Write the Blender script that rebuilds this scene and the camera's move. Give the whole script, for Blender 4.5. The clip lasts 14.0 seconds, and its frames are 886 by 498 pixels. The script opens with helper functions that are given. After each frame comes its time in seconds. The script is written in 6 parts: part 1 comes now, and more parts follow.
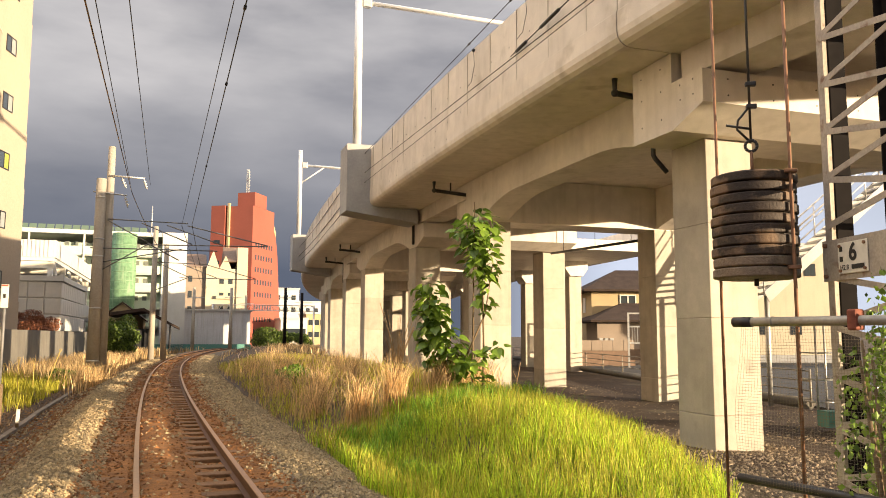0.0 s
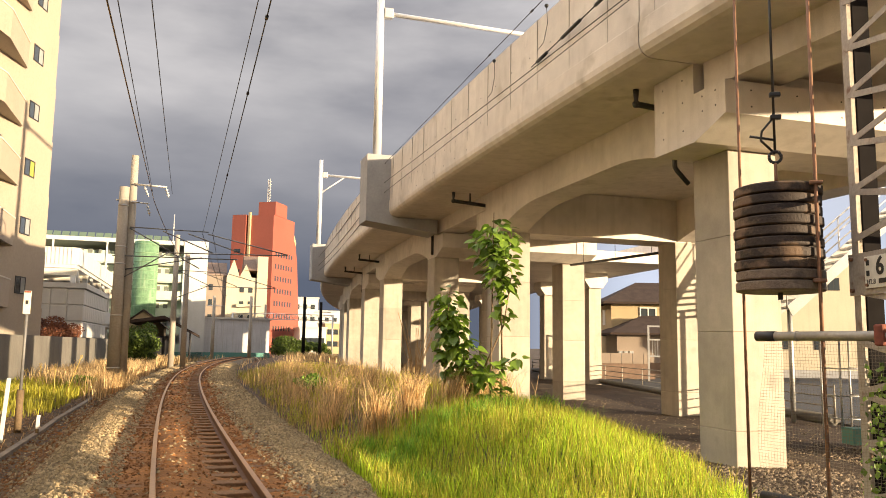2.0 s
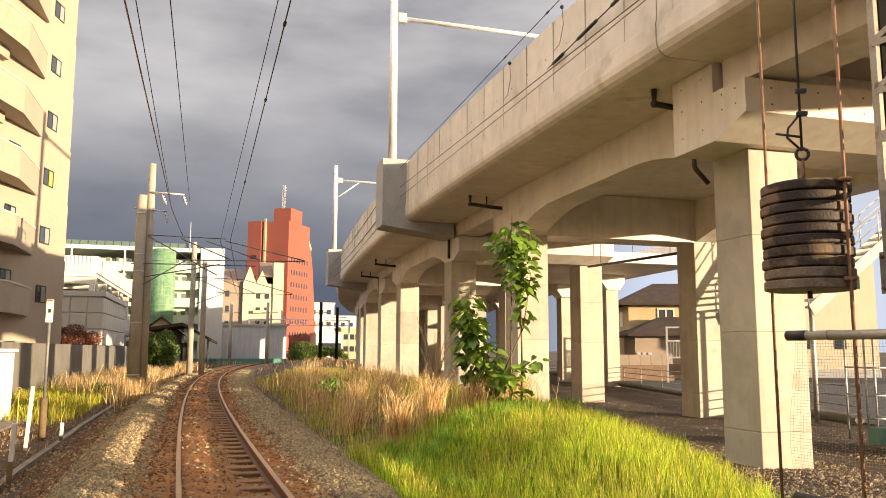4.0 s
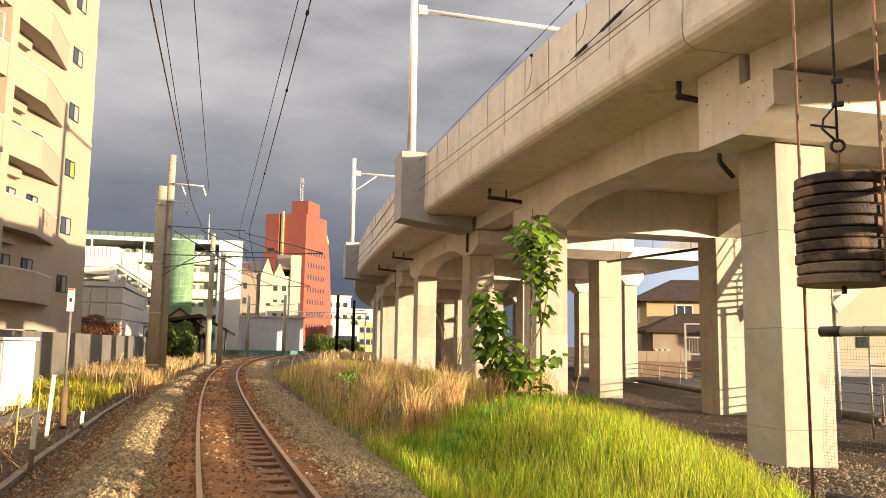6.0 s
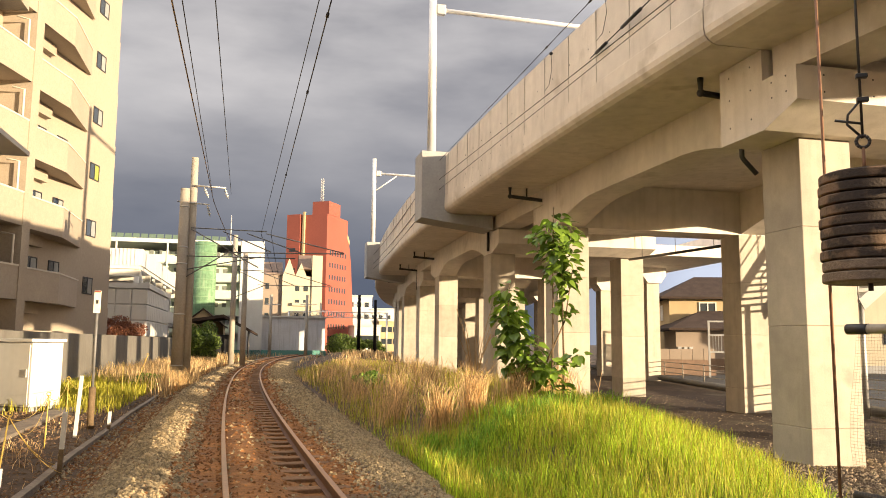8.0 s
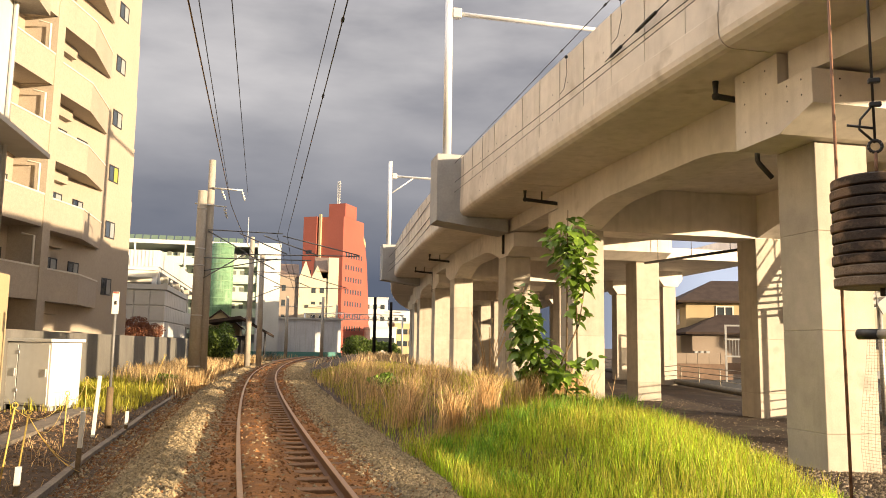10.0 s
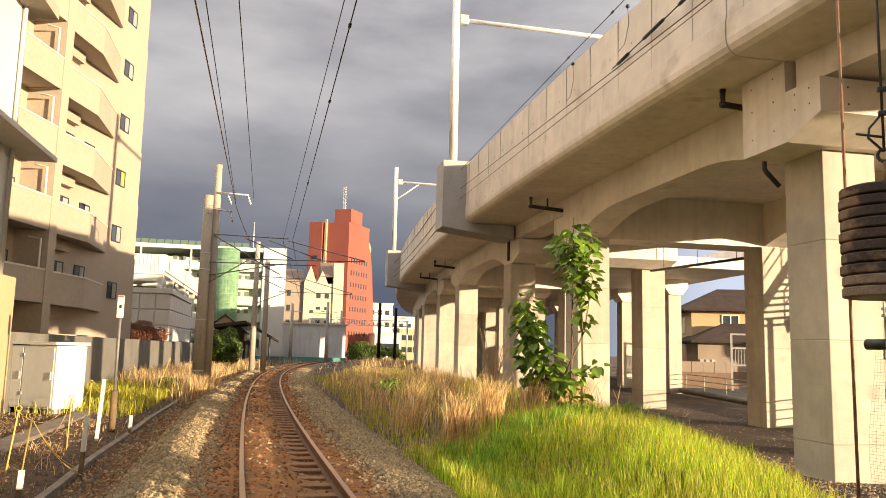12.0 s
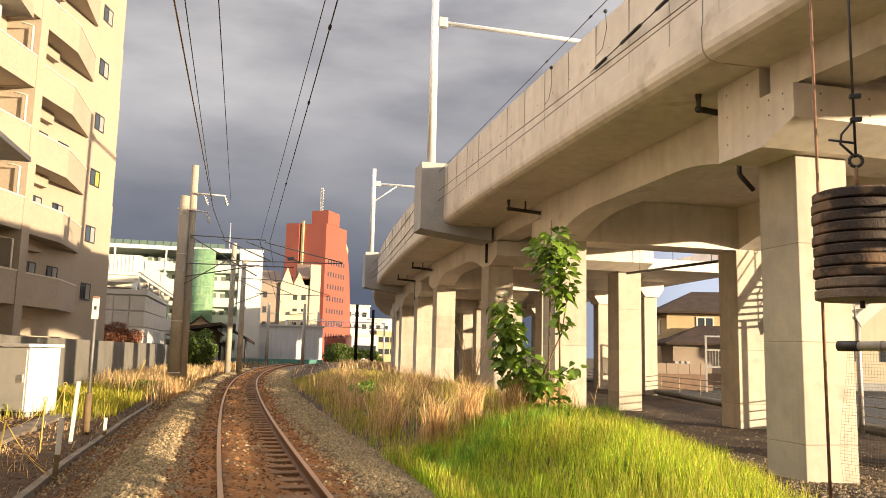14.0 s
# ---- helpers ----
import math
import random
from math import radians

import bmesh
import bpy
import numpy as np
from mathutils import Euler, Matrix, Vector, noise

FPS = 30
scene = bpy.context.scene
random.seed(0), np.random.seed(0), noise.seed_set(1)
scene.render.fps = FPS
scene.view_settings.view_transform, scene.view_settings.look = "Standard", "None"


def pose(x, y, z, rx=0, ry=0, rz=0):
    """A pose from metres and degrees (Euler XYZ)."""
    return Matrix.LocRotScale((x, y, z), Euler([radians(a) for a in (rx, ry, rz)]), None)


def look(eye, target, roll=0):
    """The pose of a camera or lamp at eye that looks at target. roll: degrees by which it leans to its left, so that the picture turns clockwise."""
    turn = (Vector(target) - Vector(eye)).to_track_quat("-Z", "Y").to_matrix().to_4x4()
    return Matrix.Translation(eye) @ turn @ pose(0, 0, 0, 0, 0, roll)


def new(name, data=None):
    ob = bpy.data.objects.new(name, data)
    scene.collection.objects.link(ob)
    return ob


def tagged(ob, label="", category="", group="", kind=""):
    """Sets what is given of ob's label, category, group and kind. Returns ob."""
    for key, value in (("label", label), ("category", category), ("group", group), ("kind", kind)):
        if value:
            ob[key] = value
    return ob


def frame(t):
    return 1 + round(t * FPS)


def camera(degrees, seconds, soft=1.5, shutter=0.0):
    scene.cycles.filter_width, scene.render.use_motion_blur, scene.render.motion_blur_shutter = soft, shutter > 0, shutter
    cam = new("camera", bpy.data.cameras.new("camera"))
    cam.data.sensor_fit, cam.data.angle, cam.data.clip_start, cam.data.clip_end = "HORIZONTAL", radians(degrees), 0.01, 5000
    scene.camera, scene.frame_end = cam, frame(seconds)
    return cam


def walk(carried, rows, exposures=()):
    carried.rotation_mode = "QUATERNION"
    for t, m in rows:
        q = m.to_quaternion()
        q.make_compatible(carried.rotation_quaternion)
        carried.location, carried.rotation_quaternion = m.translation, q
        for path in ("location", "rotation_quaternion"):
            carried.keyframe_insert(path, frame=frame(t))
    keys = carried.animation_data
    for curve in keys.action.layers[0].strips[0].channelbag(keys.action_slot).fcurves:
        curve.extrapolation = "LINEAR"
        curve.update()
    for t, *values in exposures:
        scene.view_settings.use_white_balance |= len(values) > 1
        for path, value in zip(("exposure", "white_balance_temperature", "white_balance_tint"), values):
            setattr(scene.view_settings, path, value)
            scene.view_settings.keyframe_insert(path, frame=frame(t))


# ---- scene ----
cam = camera(59.0, 14.0, soft=0.9)
walk(cam, [
    (0, pose(0.000, -0.000, 1.550, 96.35, -0.19, -0.00)),
    (0.5, pose(-0.009, 0.019, 1.559, 96.55, -0.28, 0.32)),
    (1, pose(-0.010, 0.032, 1.549, 96.77, -0.42, 0.67)),
    (1.5, pose(0.002, 0.032, 1.551, 96.93, -0.72, 0.97)),
    (2, pose(0.008, 0.049, 1.550, 97.12, -0.85, 1.34)),
    (2.5, pose(-0.027, 0.074, 1.553, 97.37, -0.65, 1.74)),
    (3, pose(-0.059, 0.068, 1.549, 97.60, -0.12, 2.05)),
    (5.5, pose(-0.098, 0.100, 1.542, 96.95, -0.83, 3.30)),
    (6, pose(-0.151, 0.166, 1.528, 96.95, -0.86, 3.63)),
    (6.5, pose(-0.143, 0.177, 1.539, 97.08, -0.82, 4.05)),
    (7, pose(-0.140, 0.149, 1.532, 97.16, -0.66, 4.44)),
    (7.5, pose(-0.142, 0.131, 1.540, 97.10, -0.57, 4.83)),
    (8, pose(-0.162, 0.139, 1.535, 96.86, -0.55, 5.18)),
    (8.5, pose(-0.143, 0.077, 1.533, 96.72, -0.62, 5.57)),
    (9, pose(-0.124, 0.067, 1.534, 96.85, -0.69, 5.87)),
    (11.5, pose(-0.117, 0.112, 1.535, 97.27, -1.25, 6.70)),
    (12, pose(-0.122, 0.108, 1.538, 97.48, -1.38, 6.65)),
    (12.5, pose(-0.126, 0.098, 1.539, 97.65, -1.43, 6.43)),
    (13, pose(-0.134, 0.089, 1.538, 97.73, -1.42, 5.93)),
    (13.5, pose(-0.141, 0.074, 1.533, 97.62, -1.37, 5.38)),
    (14, pose(-0.144, 0.069, 1.534, 97.66, -1.37, 4.98)),
], exposures=[(0.0, 0.9, 6700, 14), (14.0, 0.88, 6700, 14)])

# The place is laid out in metres along the railway: first axis across it (to the right), second along it.
TURN = 18.5
LAY = pose(0, 0, 0, 0, 0, TURN)


def track_s(t):
    return -0.46 + (0.0009 if t < 36 else 0.0014) * (t - 36) ** 2


def bend(t):
    return 0.0016 * (t - 23) ** 2


# ---- light ----
SUN_SIDE, SUN_HEIGHT = 44.0, 5.4
ca, sa = math.cos(radians(SUN_SIDE)), math.sin(radians(SUN_SIDE))
ce, se = math.cos(radians(SUN_HEIGHT)), math.sin(radians(SUN_HEIGHT))
to_sun = LAY.to_3x3() @ Vector((ca * ce, -sa * ce, se))
sun_data = bpy.data.lights.new("sun", "SUN")
sun_data.energy, sun_data.angle, sun_data.color = 6.0, radians(0.6), (1.0, 0.80, 0.52)
sun = new("sun", sun_data)
sun.matrix_world = look(to_sun * 50, (0, 0, 0))

world = bpy.data.worlds.new("world")
scene.world = world
world.use_nodes = True
wn, wl = world.node_tree.nodes, world.node_tree.links
wn.clear()


def wnode(kind, **settings):
    n = wn.new(kind)
    for k, v in settings.items():
        n.inputs[k].default_value = v
    return n


sky = wn.new("ShaderNodeTexSky")
sky.sky_type, sky.sun_disc = "NISHITA", False
sky.sun_elevation = radians(12.0)
sky.sun_rotation = math.atan2(to_sun.x, to_sun.y)
sky.dust_density = 2.0
geo = wn.new("ShaderNodeTexCoord")
stretch = wnode("ShaderNodeMapping")
stretch.inputs["Scale"].default_value = (1.0, 1.0, 3.2)
clouds = wnode("ShaderNodeTexNoise", Scale=2.6, Detail=6.0, Roughness=0.5)
wl.new(geo.outputs["Generated"], stretch.inputs["Vector"])
wl.new(stretch.outputs["Vector"], clouds.inputs["Vector"])
tone = wn.new("ShaderNodeValToRGB")
tone.color_ramp.elements[0].position, tone.color_ramp.elements[0].color = 0.30, (0.175, 0.18, 0.195, 1)
tone.color_ramp.elements[1].position, tone.color_ramp.elements[1].color = 0.68, (0.50, 0.495, 0.485, 1)
wl.new(clouds.outputs["Fac"], tone.inputs["Fac"])
# low down, the cloud deck turns dark blue
parts_xyz = wn.new("ShaderNodeSeparateXYZ")
wl.new(geo.outputs["Generated"], parts_xyz.inputs["Vector"])
low = wn.new("ShaderNodeMapRange")
low.inputs["From Min"].default_value, low.inputs["From Max"].default_value = 0.08, 0.42
wl.new(parts_xyz.outputs["Z"], low.inputs["Value"])
deck = wn.new("ShaderNodeMix")
deck.data_type = "RGBA"
# and pales again towards the east
pale = wn.new("ShaderNodeMapRange")
pale.inputs["From Min"].default_value, pale.inputs["From Max"].default_value = 0.02, 0.22
wl.new(parts_xyz.outputs["X"], pale.inputs["Value"])
foot = wn.new("ShaderNodeMix")
foot.data_type = "RGBA"
foot.inputs[6].default_value, foot.inputs[7].default_value = (0.062, 0.076, 0.105, 1), (0.36, 0.41, 0.50, 1)
wl.new(pale.outputs["Result"], foot.inputs[0])
wl.new(foot.outputs[2], deck.inputs[6])
wl.new(low.outputs["Result"], deck.inputs[0])
# overhead, out of view, the deck is brightened to lift the shaded fascia
high = wn.new("ShaderNodeMapRange")
high.inputs["From Min"].default_value, high.inputs["From Max"].default_value = 0.40, 0.85
high.inputs["To Min"].default_value, high.inputs["To Max"].default_value = 1.0, 3.5
wl.new(parts_xyz.outputs["Z"], high.inputs["Value"])
lifted = wn.new("ShaderNodeVectorMath")
lifted.operation = "SCALE"
wl.new(tone.outputs["Color"], lifted.inputs[0])
wl.new(high.outputs["Result"], lifted.inputs["Scale"])
wl.new(lifted.outputs[0], deck.inputs[7])
# the west, where the sun stands, is clear
west = wn.new("ShaderNodeVectorMath")
west.operation = "DOT_PRODUCT"
west.inputs[1].default_value = Vector((to_sun.x, to_sun.y, 0.25)).normalized()
wl.new(geo.outputs["Generated"], west.inputs[0])
clear = wn.new("ShaderNodeMapRange")
clear.inputs["From Min"].default_value, clear.inputs["From Max"].default_value = 0.0, 0.75
wl.new(west.outputs["Value"], clear.inputs["Value"])
sky_gain = wn.new("ShaderNodeVectorMath")
sky_gain.operation = "SCALE"
sky_gain.inputs["Scale"].default_value = 0.06
wl.new(sky.outputs["Color"], sky_gain.inputs[0])
whole = wn.new("ShaderNodeMix")
whole.data_type = "RGBA"
wl.new(clear.outputs["Result"], whole.inputs[0])
wl.new(deck.outputs[2], whole.inputs[6])
wl.new(sky_gain.outputs[0], whole.inputs[7])
backing = wnode("ShaderNodeBackground", Strength=1.0)
wl.new(whole.outputs[2], backing.inputs["Color"])
wout = wn.new("ShaderNodeOutputWorld")
wl.new(backing.outputs["Background"], wout.inputs["Surface"])


# ---- materials ----
def material(name, color, rough=0.8, metal=0.0, grain=(), wear=None, bump=0.0, bump_scale=40.0, vary=0.0, island=0.0,
             streak=None, spec=0.5, seam=None):
    """color: base; grain: (scale, amount) noises that lighten and darken; wear: (scale, threshold, colour) blotches;
    streak: (colour, amount) upright stains; vary / island: spread of brightness by object / by loose piece."""
    mat = bpy.data.materials.new(name)
    mat.use_nodes = True
    nodes, links = mat.node_tree.nodes, mat.node_tree.links
    shader = nodes["Principled BSDF"]
    shader.inputs["Roughness"].default_value, shader.inputs["Metallic"].default_value = rough, metal
    shader.inputs["Specular IOR Level"].default_value = spec
    coord = nodes.new("ShaderNodeTexCoord")
    out = None
    rgb = nodes.new("ShaderNodeRGB")
    rgb.outputs[0].default_value = (*color, 1)
    out = rgb.outputs[0]

    def noise_node(scale, detail=4.0, vec=None):
        n = nodes.new("ShaderNodeTexNoise")
        n.inputs["Scale"].default_value, n.inputs["Detail"].default_value = scale, detail
        links.new(vec or coord.outputs["Object"], n.inputs["Vector"])
        return n

    def blend(kind, fac, a, b):
        m = nodes.new("ShaderNodeMix")
        m.data_type, m.blend_type = "RGBA", kind
        for value, socket in ((fac, m.inputs[0]), (a, m.inputs[6]), (b, m.inputs[7])):
            if hasattr(value, "is_linked"):
                links.new(value, socket)
            else:
                socket.default_value = value
        return m.outputs[2]

    def spread(source, amount):
        r = nodes.new("ShaderNodeMapRange")
        r.inputs["To Min"].default_value, r.inputs["To Max"].default_value = 1 - amount, 1 + amount
        links.new(source, r.inputs["Value"])
        c = nodes.new("ShaderNodeCombineColor")
        for i in range(3):
            links.new(r.outputs["Result"], c.inputs[i])
        return c.outputs["Color"]

    for scale, amount in grain:
        n = noise_node(scale)
        r = nodes.new("ShaderNodeMapRange")
        r.inputs["From Min"].default_value, r.inputs["From Max"].default_value = 0.3, 0.7
        links.new(n.outputs["Fac"], r.inputs["Value"])
        out = blend("MULTIPLY", 1.0, out, spread(r.outputs["Result"], amount))
    if streak:
        m = nodes.new("ShaderNodeMapping")
        m.inputs["Scale"].default_value = (3.0, 3.0, 0.25)
        links.new(coord.outputs["Object"], m.inputs["Vector"])
        n = noise_node(1.3, 5.0, m.outputs["Vector"])
        r = nodes.new("ShaderNodeMapRange")
        r.inputs["From Min"].default_value, r.inputs["From Max"].default_value = 0.5, 0.75
        r.inputs["To Max"].default_value = streak[1]
        links.new(n.outputs["Fac"], r.inputs["Value"])
        out = blend("MIX", r.outputs["Result"], out, (*streak[0], 1))
    if wear:
        n = noise_node(wear[0], 6.0)
        r = nodes.new("ShaderNodeMapRange")
        r.inputs["From Min"].default_value, r.inputs["From Max"].default_value = wear[1], wear[1] + 0.12
        links.new(n.outputs["Fac"], r.inputs["Value"])
        out = blend("MIX", r.outputs["Result"], out, (*wear[2], 1))
    if vary:
        n = nodes.new("ShaderNodeObjectInfo")
        out = blend("MULTIPLY", 1.0, out, spread(n.outputs["Random"], vary))
    if island:
        n = nodes.new("ShaderNodeNewGeometry")
        out = blend("MULTIPLY", 1.0, out, spread(n.outputs["Random Per Island"], island))
    links.new(out, shader.inputs["Base Color"])
    if bump:
        n = noise_node(bump_scale, 5.0)
        b = nodes.new("ShaderNodeBump")
        b.inputs["Strength"].default_value, b.inputs["Distance"].default_value = bump, 0.02
        links.new(n.outputs["Fac"], b.inputs["Height"])
        links.new(b.outputs["Normal"], shader.inputs["Normal"])
    return mat


# deck concrete, lightened to make up for weak sky light on the fascia
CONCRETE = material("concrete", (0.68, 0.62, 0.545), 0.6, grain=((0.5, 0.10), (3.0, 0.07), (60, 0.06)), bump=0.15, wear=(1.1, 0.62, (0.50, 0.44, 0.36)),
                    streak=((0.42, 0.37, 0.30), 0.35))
# pier concrete, darkened: shade below the deck overhang is in its colour
CONCRETE_DARKER = material("concrete_darker", (0.43, 0.385, 0.32), 0.7, grain=((0.7, 0.14), (4.0, 0.08), (40, 0.05)), bump=0.12, vary=0.10, wear=(1.4, 0.62, (0.34, 0.30, 0.25)),
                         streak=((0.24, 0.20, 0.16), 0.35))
CONCRETE_GREY = material("concrete_grey", (0.36, 0.36, 0.36), 0.75, grain=((1.5, 0.10), (12.0, 0.06)), bump=0.15)
WALL_CONCRETE = material("wall_concrete", (0.17, 0.16, 0.14), 0.85, grain=((0.7, 0.15), (8.0, 0.08)), bump=0.2,
                         streak=((0.10, 0.09, 0.075), 0.5))
GROUND = material("ground", (0.068, 0.041, 0.022), 0.95, grain=((0.35, 0.35), (4.0, 0.3), (40, 0.3)), bump=0.8, bump_scale=18,
                  wear=(0.5, 0.58, (0.14, 0.11, 0.065)))
BALLAST = material("ballast", (0.30, 0.23, 0.13), 0.9, island=0.45, grain=((2.0, 0.15),))
RUSTY_BALLAST = material("rusty_ballast", (0.20, 0.085, 0.026), 0.9, island=0.45, grain=((2.0, 0.2),))
GRAVEL = material("gravel", (0.25, 0.195, 0.135), 0.9, island=0.45)
SOIL = material("rusty_soil", (0.25, 0.105, 0.026), 0.95, grain=((1.2, 0.25), (9.0, 0.3), (60, 0.35)), bump=0.9, bump_scale=30, wear=(1.6, 0.6, (0.20, 0.095, 0.035)))
BALLAST_BED = material("ballast_bed", (0.12, 0.088, 0.055), 0.95, grain=((3.0, 0.25), (35, 0.45)), bump=1.0, bump_scale=35)
ASPHALT = material("asphalt", (0.05, 0.048, 0.045), 0.9, grain=((0.4, 0.2), (6, 0.12), (80, 0.2)), bump=0.3, bump_scale=60)
RAIL_SIDE = material("rail_rust", (0.10, 0.042, 0.02), 0.7, grain=((6, 0.2), (60, 0.2)))
RAIL_TOP = material("rail_head", (0.36, 0.21, 0.11), 0.42, 0.55, grain=((20, 0.15),))
SLEEPER = material("sleeper", (0.19, 0.10, 0.045), 0.9, grain=((3, 0.25), (30, 0.2)), bump=0.5, vary=0.25)
RENDER_WALL = material("apartment_tile", (0.385, 0.325, 0.255), 0.7, grain=((0.4, 0.05), (6, 0.05), (25, 0.10)), bump=0.25, bump_scale=30)
WHITE_TRIM = material("white_trim", (0.60, 0.56, 0.48), 0.6, grain=((2, 0.06),))
WHITE_PAINT = material("white_paint", (0.60, 0.60, 0.58), 0.5, grain=((0.5, 0.05), (6, 0.03)), streak=((0.5, 0.48, 0.44), 0.2))
BEIGE_PLASTER = material("beige_plaster", (0.46, 0.36, 0.21), 0.8, grain=((0.7, 0.06), (15, 0.04)), bump=0.1)
RED_WALL = material("red_tile", (0.31, 0.085, 0.058), 0.7, grain=((0.2, 0.08), (3, 0.05)))
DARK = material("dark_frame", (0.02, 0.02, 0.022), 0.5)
BLACK_PIPE = material("dark_pipe", (0.03, 0.027, 0.025), 0.45, grain=((8, 0.2),))
GLASS_DARK = material("window_glass", (0.035, 0.045, 0.055), 0.08, spec=0.8)
GALV = material("galvanised_steel", (0.55, 0.55, 0.54), 0.45, 0.6, grain=((2, 0.08), (25, 0.06)))
MAST_WHITE = material("mast_steel", (0.72, 0.72, 0.71), 0.4, 0.3, grain=((2, 0.06),))
POLE_CONC = material("pole_concrete", (0.40, 0.36, 0.30), 0.85, grain=((1.2, 0.12), (15, 0.08)), streak=((0.2, 0.17, 0.14), 0.4))
WEIGHT_IRON = material("weight_iron", (0.035, 0.022, 0.015), 0.7, grain=((4, 0.35), (40, 0.25)), wear=(5.0, 0.5, (0.17, 0.105, 0.06)), bump=0.35, bump_scale=50)
ROD_RUST = material("rusty_rod", (0.22, 0.11, 0.06), 0.75, grain=((12, 0.3),))
WIRE = material("wire", (0.03, 0.028, 0.026), 0.6)
WIRE_WARM = material("wire_bronze", (0.24, 0.16, 0.08), 0.5, 0.5)
YELLOW_PAINT = material("yellow_paint", (0.55, 0.40, 0.10), 0.6, grain=((10, 0.15),))
SIGN_WHITE = material("sign_white", (0.72, 0.68, 0.58), 0.5, grain=((15, 0.08),))
SIGN_BLACK = material("sign_black", (0.03, 0.028, 0.025), 0.6)
BLUE_GREEN = material("teal_paint", (0.10, 0.28, 0.24), 0.6)
ROPE = material("yellow_rope", (0.60, 0.42, 0.12), 0.8)
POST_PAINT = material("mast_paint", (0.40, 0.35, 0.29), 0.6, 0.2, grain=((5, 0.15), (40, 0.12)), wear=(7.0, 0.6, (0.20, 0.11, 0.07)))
# near-black: holds the shade on the mast's far side; also on far line poles
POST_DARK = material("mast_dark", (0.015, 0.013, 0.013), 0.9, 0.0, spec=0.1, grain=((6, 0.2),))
MESH_WIRE = material("mesh_wire", (0.26, 0.22, 0.16), 0.6, 0.3)
BROWN_WOOD = material("brown_wall", (0.20, 0.13, 0.09), 0.8, grain=((3, 0.2),))
ROOF_DARK = material("roof_slate", (0.055, 0.038, 0.030), 0.9, spec=0.2, grain=((2, 0.2), (15, 0.15)))
GREEN_NET = material("green_net", (0.14, 0.27, 0.15), 0.8, grain=((0.5, 0.2), (2.5, 0.25)), streak=((0.32, 0.42, 0.30), 0.6))
PALE_GREEN = material("pale_green_wall", (0.55, 0.64, 0.52), 0.75, grain=((0.4, 0.06),))


def leafy(name, color, spread_by=0.35, tint=None, through_light=0.4, rough=0.6):
    """Foliage that lets some light through; every blade or leaf has its own tone."""
    mat = bpy.data.materials.new(name)
    mat.use_nodes = True
    nodes, links = mat.node_tree.nodes, mat.node_tree.links
    shader, out = nodes["Principled BSDF"], nodes["Material Output"]
    shader.inputs["Roughness"].default_value = rough
    info, piece = nodes.new("ShaderNodeObjectInfo"), nodes.new("ShaderNodeNewGeometry")
    add = nodes.new("ShaderNodeMath")
    add.operation = "ADD"
    links.new(info.outputs["Random"], add.inputs[0])
    links.new(piece.outputs["Random Per Island"], add.inputs[1])
    fract = nodes.new("ShaderNodeMath")
    fract.operation = "FRACT"
    links.new(add.outputs[0], fract.inputs[0])
    ramp = nodes.new("ShaderNodeValToRGB")
    tint = tint or color
    ramp.color_ramp.elements[0].color = (*[c * (1 - spread_by) for c in color], 1)
    ramp.color_ramp.elements[1].color = (*[c * (1 + spread_by) for c in tint], 1)
    links.new(fract.outputs[0], ramp.inputs["Fac"])
    links.new(ramp.outputs["Color"], shader.inputs["Base Color"])
    glow = nodes.new("ShaderNodeBsdfTranslucent")
    links.new(ramp.outputs["Color"], glow.inputs["Color"])
    mix = nodes.new("ShaderNodeMixShader")
    mix.inputs[0].default_value = through_light
    links.new(shader.outputs[0], mix.inputs[1])
    links.new(glow.outputs[0], mix.inputs[2])
    links.new(mix.outputs[0], out.inputs["Surface"])
    return mat


GRASS_GREEN = leafy("grass_green", (0.19, 0.39, 0.015), 0.6, (0.48, 0.62, 0.04), 0.36)
GRASS_DRY = leafy("grass_dry", (0.46, 0.28, 0.11), 0.5, (0.74, 0.54, 0.28), 0.28)
GRASS_YELLOW = leafy("weeds_yellow", (0.34, 0.36, 0.03), 0.35, (0.52, 0.47, 0.06))
LEAF = leafy("leaf_green", (0.10, 0.20, 0.025), 0.5, (0.19, 0.30, 0.04), 0.3, 0.42)
RED_BUSH = leafy("leaf_red", (0.13, 0.04, 0.02), 0.6, (0.20, 0.07, 0.03), 0.2)
STEEL_DULL = material("dull_steel", (0.20, 0.20, 0.20), 0.6, 0.3, grain=((5, 0.2),))
KERB_STONE = material("kerb_stone", (0.20, 0.165, 0.13), 0.9, grain=((2, 0.25), (20, 0.2)), bump=0.5)
DRY_STEM = material("dry_stem", (0.40, 0.27, 0.14), 0.9, grain=((10, 0.2),))
BROWN_GRAVEL = material("brown_gravel", (0.19, 0.12, 0.07), 0.95, island=0.5)
WEIGHT_TOP = material("weight_iron_pale", (0.20, 0.145, 0.10), 0.65, grain=((4, 0.25), (40, 0.2)), wear=(4.0, 0.52, (0.10, 0.075, 0.055)), bump=0.5, bump_scale=50)
PIPE_GREY = material("pipe_grey", (0.34, 0.31, 0.26), 0.5, 0.3, grain=((6, 0.15), (40, 0.1)), wear=(8, 0.6, (0.20, 0.13, 0.09)))
RED_RUST = material("red_rust", (0.20, 0.055, 0.03), 0.8, grain=((20, 0.3),))
CREAM = material("cream_render", (0.56, 0.49, 0.36), 0.8, grain=((0.5, 0.06), (10, 0.04)), bump=0.1, streak=((0.42, 0.36, 0.27), 0.3))
